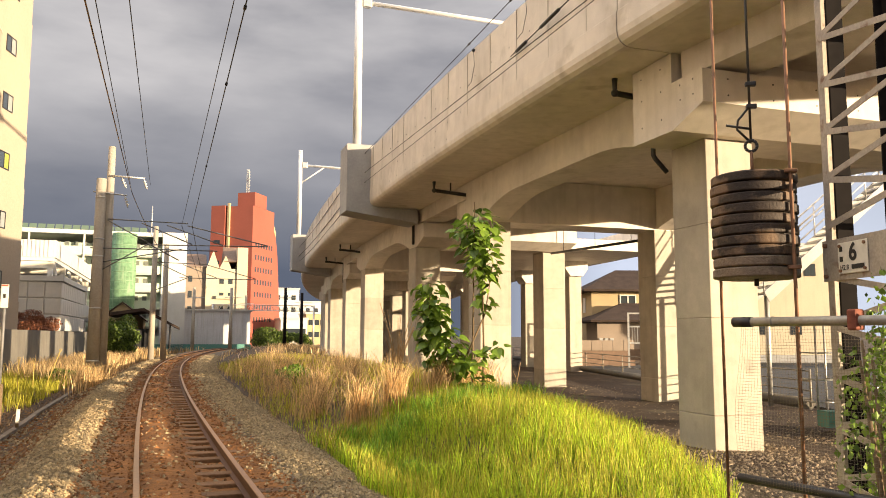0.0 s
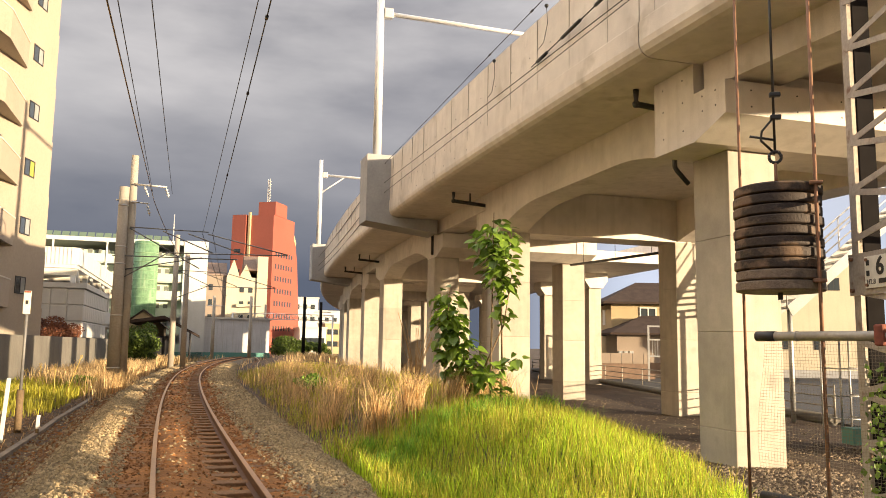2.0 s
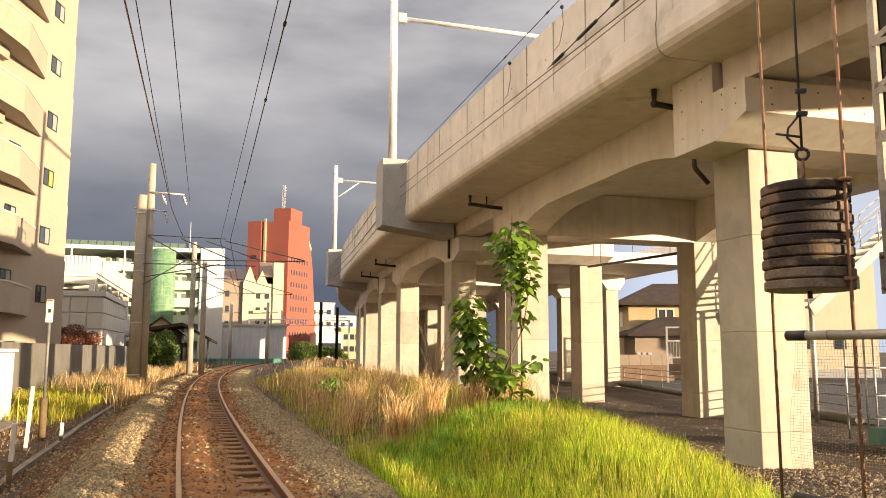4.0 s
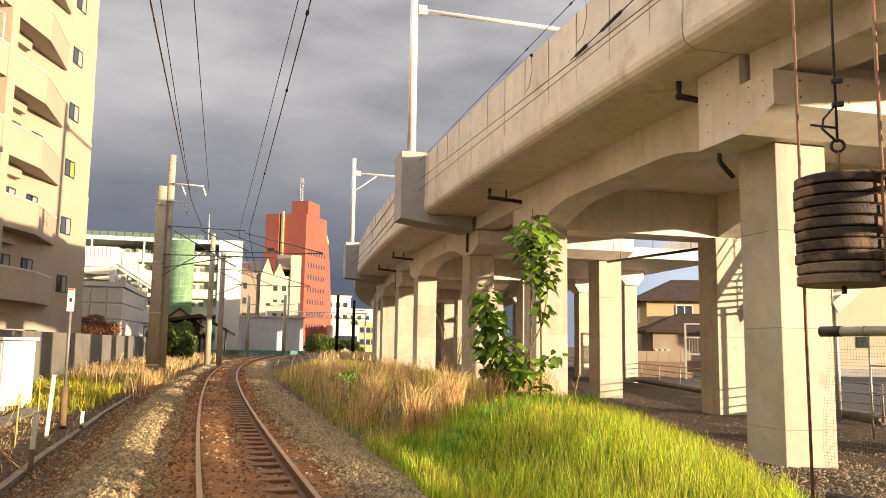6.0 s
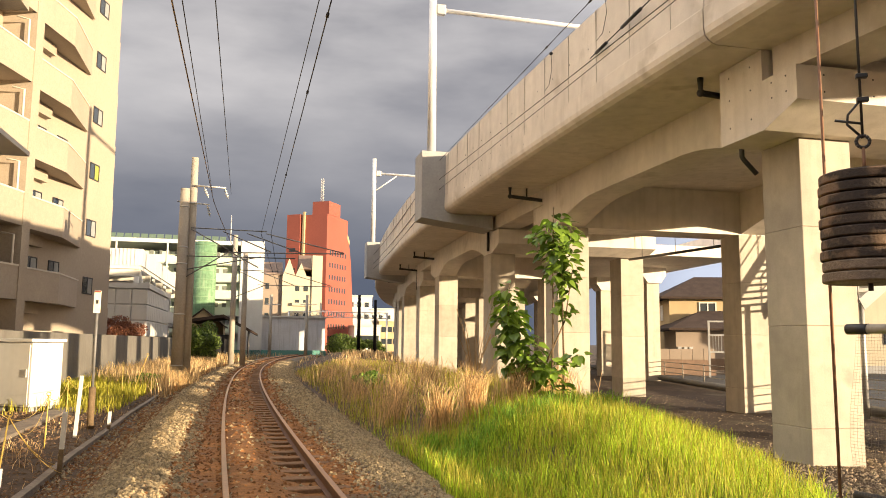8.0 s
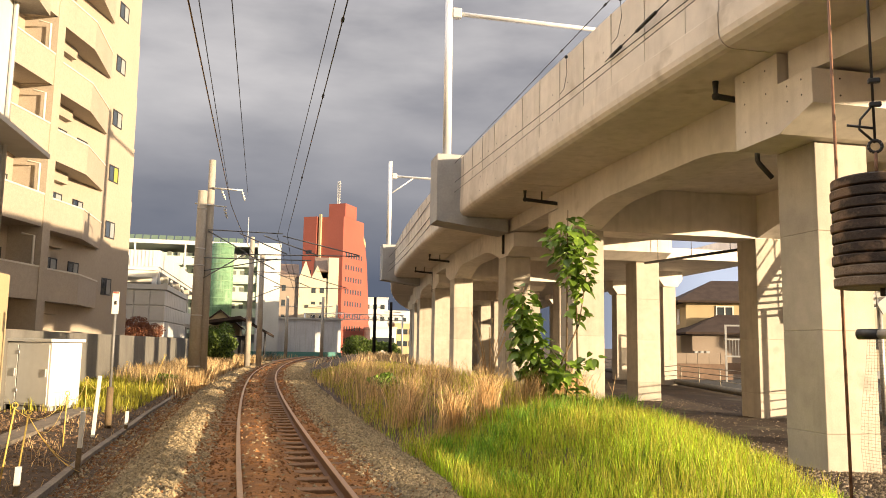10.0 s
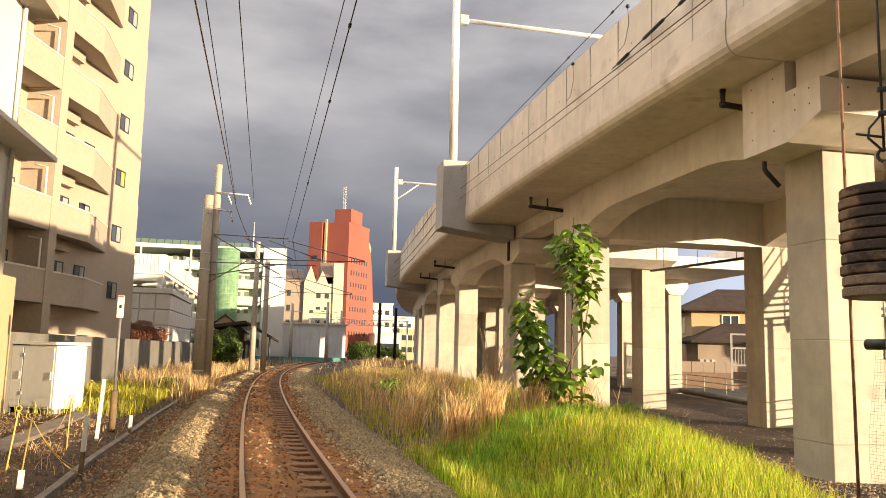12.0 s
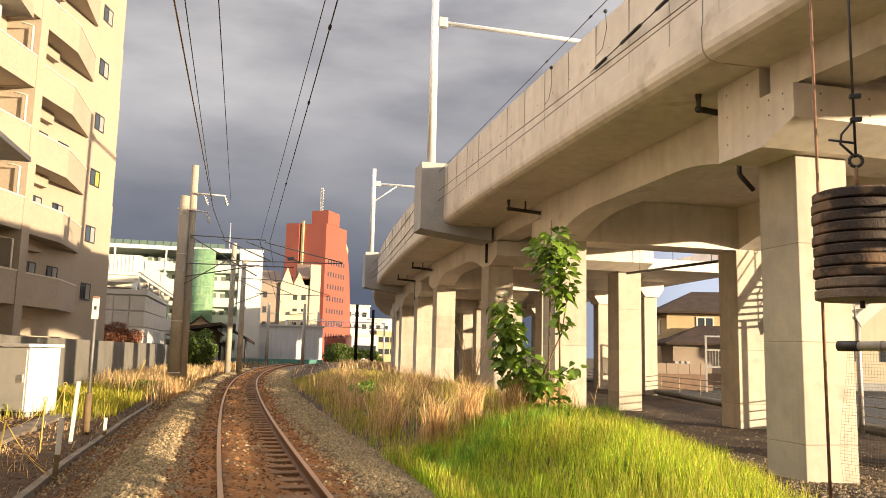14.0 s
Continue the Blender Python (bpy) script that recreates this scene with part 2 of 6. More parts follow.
TAUPE = material("taupe_plaster", (0.30, 0.24, 0.19), 0.8, grain=((0.7, 0.08), (12, 0.05)), bump=0.1)
LEAF_DARK = leafy("leaf_dark", (0.045, 0.09, 0.015), 0.6, (0.10, 0.15, 0.02), 0.25, 0.55)
GRASS_DEEP = leafy("grass_deep_green", (0.13, 0.30, 0.02), 0.4, (0.24, 0.42, 0.04))
DRY_DULL = leafy("dry_grass_dull", (0.33, 0.22, 0.095), 0.5, (0.50, 0.36, 0.16))
BARK = material("bark", (0.16, 0.11, 0.06), 0.9, grain=((8, 0.2), (40, 0.2)))


# ---- building blocks ----
def finish(name, bm, mat, parent=None, label="", smooth=False):
    me = bpy.data.meshes.new(name)
    bmesh.ops.recalc_face_normals(bm, faces=bm.faces)
    bm.to_mesh(me)
    bm.free()
    for m in mat if isinstance(mat, (list, tuple)) else (mat,):
        me.materials.append(m)
    if smooth:
        me.polygons.foreach_set("use_smooth", [True] * len(me.polygons))
    ob = new(name, me)
    if parent:
        ob.parent = parent
    if label:
        tagged(ob, label)
    return ob


def part(name, bm, mat, parent, label="", smooth=False):
    return finish(name, bm, mat, parent, label, smooth)


def setting(name, bm, mat, label, category, smooth=False):
    ob = finish(name, bm, mat, None, "", smooth)
    ob.matrix_world = LAY
    return tagged(ob, label, category, kind="structure")


def thing(name, s, t, z, label, category, turn=0.0, group="", kind=""):
    ob = new(name)
    ob.empty_display_size = 0.2
    ob.matrix_world = LAY @ pose(s, t, z, 0, 0, turn)
    return tagged(ob, label, category, group, kind)


def B():
    return bmesh.new()


def box(bm, x0, x1, y0, y1, z0, z1, bevel=0.0, m=None, mat=0):
    vs = [bm.verts.new(p) for p in ((x0, y0, z0), (x1, y0, z0), (x1, y1, z0), (x0, y1, z0),
                                    (x0, y0, z1), (x1, y0, z1), (x1, y1, z1), (x0, y1, z1))]
    fs = [bm.faces.new([vs[i] for i in q]) for q in ((3, 2, 1, 0), (4, 5, 6, 7), (0, 1, 5, 4), (1, 2, 6, 5), (2, 3, 7, 6), (3, 0, 4, 7))]
    for f in fs:
        f.material_index = mat
    if bevel:
        es = list({e for f in fs for e in f.edges})
        made = bmesh.ops.bevel(bm, geom=es, offset=bevel, segments=2, affect="EDGES", profile=0.5, clamp_overlap=True)
        vs = list({v for f in made["faces"] for v in f.verts} | {v for v in vs if v.is_valid})
    if m is not None:
        bmesh.ops.transform(bm, matrix=m, verts=vs)
    return bm


def tube(bm, a, b, r0, r1=None, n=10, caps=True):
    a, b = Vector(a), Vector(b)
    r1 = r0 if r1 is None else r1
    q = (b - a).to_track_quat("Z", "Y")
    rings = []
    for p, r in ((a, r0), (b, r1)):
        rings.append([bm.verts.new(p + q @ Vector((r * math.cos(k * 2 * math.pi / n), r * math.sin(k * 2 * math.pi / n), 0))) for k in range(n)])
    for k in range(n):
        f = bm.faces.new((rings[0][k], rings[0][(k + 1) % n], rings[1][(k + 1) % n], rings[1][k]))
        f.smooth = True
    if caps:
        bm.faces.new(rings[0][::-1])
        bm.faces.new(rings[1])
    return bm


def pipe(bm, pts, r, n=8):
    """One continuous round bar through the points."""
    pts = [Vector(q) for q in pts]
    rings, turn_q = [], None
    for i, q in enumerate(pts):
        d = (pts[min(i + 1, len(pts) - 1)] - pts[max(i - 1, 0)]).normalized()
        if turn_q is None:
            turn_q = d.to_track_quat("Z", "Y")
        else:
            turn_q = (turn_q @ Vector((0, 0, 1))).rotation_difference(d) @ turn_q
        rings.append([bm.verts.new(q + turn_q @ Vector((r * math.cos(k * 2 * math.pi / n), r * math.sin(k * 2 * math.pi / n), 0))) for k in range(n)])
    for u, v in zip(rings, rings[1:]):
        for k in range(n):
            f = bm.faces.new((u[k], u[(k + 1) % n], v[(k + 1) % n], v[k]))
            f.smooth = True
    bm.faces.new(rings[0][::-1])
    bm.faces.new(rings[-1])
    return bm


def lathe(bm, profile, n=32, centre=(0, 0, 0)):
    """profile: (radius, height) from bottom to top."""
    cx, cy, cz = centre
    rings = [[bm.verts.new((cx + r * math.cos(2 * math.pi * k / n), cy + r * math.sin(2 * math.pi * k / n), cz + z)) for k in range(n)] for r, z in profile]
    for u, v in zip(rings, rings[1:]):
        for k in range(n):
            bm.faces.new((u[k], u[(k + 1) % n], v[(k + 1) % n], v[k]))
    bm.faces.new(rings[0][::-1])
    bm.faces.new(rings[-1])
    return bm


def sweep(bm, profile, stations, shift, closed=True, mats=None):
    """Carry a cross-section (s, z) along the stations t, moved sideways by shift(t)."""
    rows = [[bm.verts.new((s + shift(t), t, z)) for s, z in profile] for t in stations]
    n = len(profile)
    for u, v in zip(rows, rows[1:]):
        for k in range(n if closed else n - 1):
            f = bm.faces.new((u[k], u[(k + 1) % n], v[(k + 1) % n], v[k]))
            if mats:
                f.material_index = mats[k]
    if closed:
        bm.faces.new(rows[0][::-1])
        bm.faces.new(rows[-1])
    return bm


def prism(bm, outline, y0, y1):
    """An outline (x, z) drawn out from y0 to y1."""
    a = [bm.verts.new((x, y0, z)) for x, z in outline]
    b = [bm.verts.new((x, y1, z)) for x, z in outline]
    n = len(outline)
    for k in range(n):
        bm.faces.new((a[k], a[(k + 1) % n], b[(k + 1) % n], b[k]))
    bm.faces.new(a[::-1])
    bm.faces.new(b)
    return bm


def prism_x(bm, outline, x0, x1):
    """An outline (y, z) drawn out from x0 to x1."""
    a = [bm.verts.new((x0, y, z)) for y, z in outline]
    b = [bm.verts.new((x1, y, z)) for y, z in outline]
    n = len(outline)
    for k in range(n):
        bm.faces.new((a[k], a[(k + 1) % n], b[(k + 1) % n], b[k]))
    bm.faces.new(a[::-1])
    bm.faces.new(b)
    return bm


def steps(a, b, d):
    n = max(1, round((b - a) / d))
    return [a + (b - a) * i / n for i in range(n + 1)]


def lerp_table(x, table):
    if x <= table[0][0]:
        return table[0][1]
    for (x0, y0), (x1, y1) in zip(table, table[1:]):
        if x <= x1:
            return y0 + (y1 - y0) * (x - x0) / (x1 - x0)
    return table[-1][1]


def smooth01(a, b, x):
    k = min(1, max(0, (x - a) / (b - a)))
    return k * k * (3 - 2 * k)


# ---- the ground ----
BED = [(-3.4, -0.32), (-2.6, -0.42), (-1.95, -0.15), (-1.6, -0.06), (-1.3, -0.07), (-1.0, -0.135), (-0.68, -0.14), (-0.5, -0.085), (-0.25, -0.07),
       (0.02, -0.105), (0.25, -0.18), (0.5, -0.185), (0.64, -0.145), (1.1, -0.122), (1.4, -0.11), (1.8, -0.13), (2.35, -0.32)]


def mound_right(t):
    """Where the grassy mound ends on its viaduct side."""
    if t < 8.4:
        return 4.7 + 0.8 * (t - 6)
    return 6.62 + 0.33 * (t - 8.4) if t < 14 else 8.5 + 0.1 * (t - 14)


def ground_z(s, t):
    d = s - track_s(t)
    if t > 180 or t < -30 or abs(s) > 60:
        return -0.45
    bed = lerp_table(d, BED)
    if d < -3.4:
        z = -0.32
    elif d < 2.3:
        z = bed
    else:
        edge = mound_right(t)
        tall = 0.16 + 0.42 * smooth01(5.5, 12.0, t)
        z = -0.36 - 0.16 * smooth01(8.5, 12.0, s) + tall * smooth01(2.3, 5.0, d) * (1 - smooth01(edge - 2.4, edge + 0.4, s))
    z += 0.03 * noise.noise(Vector((s * 0.7, t * 0.7, 0)))
    return z


def build_ground():
    ss = [-2500, -600, -150, -60, -30, -20, -15, -11] + [-9 + 0.5 * i for i in range(10)] + [-4 + 0.16 * i for i in range(50)] + \
         [4 + 0.4 * i for i in range(15)] + [10.5, 12, 14, 17, 20, 25, 30, 40, 60, 150, 600, 2500]
    tt = [-2500, -300, -60, -30, -12, -9, -6, -4, -2] + [0.6 * i for i in range(0, 60)] + [36 + 1.5 * i for i in range(40)] + [97, 105, 115, 130, 150, 180, 240, 400, 900, 2500]
    verts = []
    for t in tt:
        for s in ss:
            verts.append((s + (track_s(t) if abs(s) < 9 and -12 <= t <= 150 else 0), t, 0))
    verts = [(s, t, ground_z(s, t)) for s, t, _ in verts]
    n = len(ss)
    faces = [(j * n + i, j * n + i + 1, (j + 1) * n + i + 1, (j + 1) * n + i) for j in range(len(tt) - 1) for i in range(n - 1)]
    me = bpy.data.meshes.new("ground")
    me.from_pydata(verts, [], faces)
    for m in (GROUND, SOIL, BALLAST_BED):
        me.materials.append(m)
    zones = []
    for q in faces:
        s, t = sum(verts[i][0] for i in q) / 4, sum(verts[i][1] for i in q) / 4
        d = abs(s - track_s(t)) if -12 < t < 150 else 99
        zones.append(1 if d < 1.2 else 2 if d < 2.15 else 0)
    me.polygons.foreach_set("material_index", zones)
    me.polygons.foreach_set("use_smooth", [True] * len(me.polygons))
    ob = new("ground", me)
    ob.matrix_world = LAY
    tagged(ob, "brown earth and gravel ground beside the railway", "ground", kind="structure")


build_ground()


# ---- the track ----
RAIL_PROFILE = [(-0.06, -0.153), (0.06, -0.153), (0.06, -0.142), (0.012, -0.125), (0.009, -0.05), (0.032, -0.036), (0.032, -0.006), (0.026, 0.0),
                (-0.026, 0.0), (-0.032, -0.006), (-0.032, -0.036), (-0.009, -0.05), (-0.012, -0.125), (-0.06, -0.142)]
RAIL_MATS = [0, 0, 0, 0, 0, 0, 1, 1, 1, 0, 0, 0, 0, 0]


def rail(name, offset, shift, t0, t1, label, parent):
    bm = B()
    sweep(bm, [(s + offset, z) for s, z in RAIL_PROFILE], steps(t0, t1, 2.0), shift, True, RAIL_MATS)
    return part(name, bm, [RAIL_SIDE, RAIL_TOP], parent, label)


track = thing("railway_track", 0, 0, 0, "narrow-gauge railway track with rusty rails on ballast", "railway track", kind="structure")
for side in (-0.5665, 0.5665):
    rail("rail", side, track_s, -8, 190, "rusty steel rail with a worn bright head", track)

bm = B()
box(bm, -1.05, 1.05, -0.11, 0.11, -0.33, -0.138, 0.014)
sleeper_mesh = finish("sleeper", bm, SLEEPER, track)
sleeper_mesh.location = (track_s(-4), -4, 0)
t = -4.0
rng = random.Random(3)
while t < 80:
    t += 0.62
    ob = sleeper_mesh.copy()
    scene.collection.objects.link(ob)
    ob.parent = track
    k = (track_s(t + 0.5) - track_s(t - 0.5))
    ob.matrix_basis = pose(track_s(t) + rng.uniform(-0.03, 0.03), t, rng.uniform(-0.012, 0.008), 0, 0, -math.degrees(math.atan(k)) + rng.uniform(-1, 1))


def siding_s(t):
    return track_s(t) + 4.4 - 4.4 * smooth01(70, 125, t)


siding = thing("siding_track", 0, 0, 0, "disused rusty siding track in dry weeds", "railway track", kind="structure")
for side in (-0.5665, 0.5665):
    rail("rail", side, siding_s, 44, 120, "brown rusted rail", siding)
for i in range(60):
    ob = sleeper_mesh.copy()
    scene.collection.objects.link(ob)
    ob.parent = siding
    t = 44 + 0.62 * i
    ob.matrix_basis = pose(siding_s(t), t, 0.0)


# ---- the viaduct ----
FASCIA, DECK_LOW, GIRDER, PIER_TOP = 6.55, 6.4, 8.6, 5.03
RIGHT_GIRDER, RIGHT_EDGE = 15.4, 15.7
PARAPET_TOP = 8.62
LEFT_SHIFT = [(11.3, -0.2), (21.9, -0.1), (29.3, 0.0)]
RIGHT_SHIFT = [(11.3, 0.1), (21.9, 0.2), (29.3, -0.3), (39.9, 0.0)]
BENTS = [-16.6, -15.6, 11.3, 21.9, 29.3, 39.9, 47.3, 57.9, 65.3, 75.9, 83.3, 93.9, 101.3, 111.9, 119.3]
viaduct = thing("railway_viaduct", 0, 0, 0, "pale concrete railway viaduct on square piers beside the track", "viaduct", kind="structure")

# deck slab with parapets, one length between joints
SLAB = [(FASCIA + 0.26, DECK_LOW), (RIGHT_EDGE - 0.22, DECK_LOW), (RIGHT_EDGE, DECK_LOW + 0.2), (RIGHT_EDGE, DECK_LOW + 0.62),
        (RIGHT_EDGE - 0.02, PARAPET_TOP), (RIGHT_EDGE - 0.25, PARAPET_TOP), (RIGHT_EDGE - 0.3, DECK_LOW + 0.55),
        (FASCIA + 0.3, DECK_LOW + 0.55), (FASCIA + 0.25, PARAPET_TOP), (FASCIA + 0.04, PARAPET_TOP), (FASCIA + 0.02, DECK_LOW + 0.62),
        (FASCIA, DECK_LOW + 0.6), (FASCIA, DECK_LOW + 0.26), (FASCIA + 0.02, DECK_LOW + 0.16), (FASCIA + 0.076, DECK_LOW + 0.076), (FASCIA + 0.16, DECK_LOW + 0.02)]
JOINTS = [-16.0, 11.1, 22.3, 29.15, 40.6, 47.0, 58.6, 65.0, 76.6, 83.0, 94.6, 101.0, 112.6, 121.0]
for a, b in zip(JOINTS, JOINTS[1:]):
    bm = B()
    sweep(bm, SLAB, steps(a + 0.015, b - 0.015, 2.3), bend)
    part("deck", bm, CONCRETE, viaduct)


def girder_outline(a, b, low, haunch):
    """Side view of a girder between two piers, its underside arched down to them."""
    top = DECK_LOW + 0.02
    pts = [(a, top), (b, top), (b, haunch)]
    n = 9
    for i in range(n + 1):
        k = i / n
        pts.append((b - 2.7 * k, haunch + (low - haunch) * math.sin(k * math.pi / 2)))
    for i in range(n, -1, -1):
        k = i / n
        pts.append((a + 2.7 * k, haunch + (low - haunch) * math.sin(k * math.pi / 2)))
    return pts[:-1] + [(a, haunch)]


def slanted_prism(outline, x0, x1):
    bm = prism_x(B(), outline, x0, x1)
    for v in bm.verts:
        v.co.x += bend(v.co.y) + (lerp_table(v.co.y, LEFT_SHIFT) if x1 < 11 else lerp_table(v.co.y, RIGHT_SHIFT))
    return bm


# framed spans are arched; every second span is a plain girder that rests on the ledges of its piers
for i, (a, b) in enumerate(zip(BENTS[2:], BENTS[3:])):
    for x0, x1 in ((GIRDER, GIRDER + 0.9), (RIGHT_GIRDER - 0.9, RIGHT_GIRDER)):
        if i % 2 == 0:
            outline = girder_outline(a + 0.98, b + 0.02, 5.55, PIER_TOP + 0.02)
        else:
            outline = [(a + 1.06, DECK_LOW + 0.02), (b - 0.1, DECK_LOW + 0.02), (b - 0.1, 5.9), (a + 1.06, 5.9)]
        part("girder", slanted_prism(outline, x0, x1), CONCRETE, viaduct)
for x0, x1, low in ((7.93, 8.93, 5.93), (13.2, 14.2, 6.2)):
    part("girder", slanted_prism([(-16, DECK_LOW + 0.02), (11.0, DECK_LOW + 0.02), (11.0, low), (-16, low)], x0, x1), CONCRETE, viaduct)

for i, t in enumerate(BENTS):
    sh = bend(t)
    if t < -16:
        continue
    for x in (GIRDER, RIGHT_GIRDER - 1.0):
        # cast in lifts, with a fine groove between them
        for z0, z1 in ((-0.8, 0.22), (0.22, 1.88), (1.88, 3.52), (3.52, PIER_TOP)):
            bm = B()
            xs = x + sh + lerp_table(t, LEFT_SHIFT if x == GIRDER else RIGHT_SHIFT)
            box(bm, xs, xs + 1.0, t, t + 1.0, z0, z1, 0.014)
            part("pier_lift", bm, CONCRETE_DARKER, viaduct)
    bm = B()
    near_ledge = [(t - 0.22, 5.03), (t + 0.98, 5.03), (t + 0.98, 6.39), (t - 0.22, 6.39), (t - 0.22, 5.86), (t - 1.05, 5.86), (t - 1.05, 5.31)]
    far_ledge = [(2 * t + 1.0 - y, z) for y, z in near_ledge]
    ledge = near_ledge if t in (11.3, 29.3, 47.3, 65.3, 83.3, 101.3, 119.3) else far_ledge
    prism_x(bm, ledge, (7.79 if t == 11.3 else GIRDER - 0.006) + sh + lerp_table(t, LEFT_SHIFT), RIGHT_GIRDER + 0.006 + sh + lerp_table(t, RIGHT_SHIFT))
    part("cross_beam", bm, CONCRETE, viaduct)

# pedestals that stand out from the parapet and carry the masts
PEDESTALS = [28.5, 56.0]
for t in PEDESTALS:
    sh = bend(t)
    bm = B()
    x1 = FASCIA + 0.02 + sh
    prism(bm, [(x1 - 0.9, 6.2), (x1 - 0.9, 8.75), (x1 + 0.28, 8.75), (x1 + 0.28, 6.38), (x1 + 1.9, 6.38), (x1 + 1.9, 5.85), (x1, 6.08)], t, t + 1.3)
    part("mast_pedestal", bm, CONCRETE_GREY, viaduct, "grey concrete mast pedestal")


def catenary_mast(t, height, reach, drop, braced):
    sh = bend(t)
    ob = thing("catenary_mast", FASCIA - 0.38 + sh, t + 0.65, 8.75, "white steel catenary mast with a horizontal arm on the viaduct", "catenary mast", group="masts on the viaduct")
    part("pole", tube(B(), (0, 0, 0), (0, 0, height), 0.17, 0.15, 16), MAST_WHITE, ob)
    arm = part("arm", tube(B(), (0.1, 0, height - drop), (reach, 0, height - drop - 0.1), 0.09, 0.09, 12), MAST_WHITE, ob)
    bm = B()
    box(bm, 0.14, 0.5, -0.14, 0.14, height - drop - 0.2, height - drop + 0.2, 0.03)
    part("bracket", bm, GALV, ob)
    if braced:
        part("brace", tube(B(), (0.12, 0, height - drop - 1.3), (1.7, 0, height - drop - 0.1), 0.05, 0.05, 8), MAST_WHITE, ob)
    return ob


catenary_mast(28.5, 7.1, 10.0, 1.2, False)
catenary_mast(56.0, 6.3, 10.0, 1.1, True)


# upright panel joints on the parapet: thin dark recess strips
def parapet_seams():
    t = -14.0
    while t < 60:
        t += 1.45
        if 11.0 < t < 66 and any(abs(t - j) < 0.6 for j in JOINTS):
            continue
        bm = B()
        x = FASCIA + bend(t)
        box(bm, x + 0.016, x + 0.05, t, t + 0.006, 7.03, PARAPET_TOP + 0.002)
        part("panel_joint", bm, CONCRETE_DARKER, viaduct)


parapet_seams()


# drain pipes below the deck
def drain_pipe(t, s0, s1, drop, name="drain_pipe"):
    sh = bend(t)
    ob = thing(name, s1 + sh, t, 6.4, "dark drain pipe with an elbow under the viaduct deck", "pipe", group="drain pipes")
    r = 0.06
    bm = B()
    pipe(bm, [(s0 - s1, 0, 0.02), (s0 - s1, 0, -0.28), (0, 0, -0.36)], r, 10)
    bmesh.ops.create_uvsphere(bm, u_segments=10, v_segments=6, radius=r * 1.25, matrix=pose(s0 - s1, 0, -0.28))
    if drop:
        pipe(bm, [(0, 0, -0.36), (0, 0, -0.36 - drop)], r, 10)
    part("pipe", bm, BLACK_PIPE, ob)
    bm = B()
    box(bm, (s0 - s1) / 2 - 0.02, (s0 - s1) / 2 + 0.02, -0.02, 0.02, -0.32, 0.0)
    part("hanger", bm, BLACK_PIPE, ob)


for t, drop in ((12.0, 0), (22.6, 0), (28.9, 0.9), (40.6, 0), (47.6, 1.2), (58.2, 0)):
    drain_pipe(t + 0.6, 7.45, 8.55, drop)
ob = thing("drain_pipe", 8.35, 12.6, 5.0, "bent dark drain pipe at the pier head", "pipe", group="drain pipes")
part("pipe", pipe(B(), [(0.08, 0, 0.35), (0.08, 0, -0.02), (0.12, 0, -0.08), (0.34, -0.05, -0.34)], 0.045, 10), BLACK_PIPE, ob)

conduit = thing("conduit", 14.4, 29.0, 4.95, "dark conduit slung below the viaduct girder", "conduit")
part("pipe", tube(B(), (0, 0, 0), (0.5, -6.3, -0.12), 0.05, 0.05, 8), BLACK_PIPE, conduit)
for k in (0.15, 0.5, 0.85):
    part("hanger", tube(B(), (0.5 * k, -6.3 * k, -0.12 * k), (0.5 * k, -6.3 * k, 0.98), 0.012, 0.012, 6), BLACK_PIPE, conduit)

# wider deck on the far right, on a third row of columns
branch = thing("branch_viaduct", 0, 0, 0, "wider concrete deck on a further row of columns", "viaduct", kind="structure")
bm = B()
sweep(bm, [(15.72, 6.05), (24.2, 6.05), (24.4, 6.3), (24.4, 7.6), (24.1, 7.6), (24.0, 6.6), (15.72, 6.6)], steps(36, 110, 4), lambda t: bend(t) - 0.17)
part("deck", bm, CONCRETE, branch)
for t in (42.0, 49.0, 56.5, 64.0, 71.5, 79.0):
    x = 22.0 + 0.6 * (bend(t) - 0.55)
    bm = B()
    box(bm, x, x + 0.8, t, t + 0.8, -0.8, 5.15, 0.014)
    part("column", bm, CONCRETE_DARKER, branch)
    bm = prism(B(), [(x - 0.35, 5.6), (x - 0.02, 5.15), (x + 0.82, 5.15), (x + 1.15, 5.6), (x + 1.15, 6.06), (x - 0.35, 6.06)], t - 0.2, t + 1.0)
    part("capital", bm, CONCRETE, branch)

# small plugged tie holes of the formwork
def tie_hole(s, t, z, axis):
    bm = B()
    d = 0.004
    if axis == "s":
        tube(bm, (s - d, t, z), (s + 0.02, t, z), 0.016, 0.016, 8)
    else:
        tube(bm, (s, t - d, z), (s, t + 0.02, z), 0.016, 0.016, 8)
    part("tie_hole", bm, BLACK_PIPE, viaduct)


SH = bend(11.3) - 0.2
for t in (10.5, 10.85):
    for z in (5.5, 5.75):
        tie_hole(7.79 + SH, t, z, "s")
for t in (11.4, 12.0):
    for z in (5.3, 5.8, 6.2):
        tie_hole(7.79 + SH, t, z, "s")
for s in (8.3, 9.2, 10.1, 11.0):
    for z in (5.45, 5.72):
        tie_hole(s, 10.25, z, "t")
for t in range(-2, 26):
    for z in (6.78, 7.25, 7.9):
        tie_hole(FASCIA + bend(t) + (0.0 if z < 7 else 0.022), t + 0.4, z, "s")


# ---- left side: retaining wall, apartment house ----
bm = B()
sweep(bm, [(-7.25, -0.6), (-6.95, -0.6), (-7.0, 1.78), (-7.25, 1.78)], steps(4, 92, 4), lambda t: 0.0)
setting("retaining_wall", bm, WALL_CONCRETE, "stained grey concrete retaining wall with dark streaks", "wall")

STOREY = 3.07
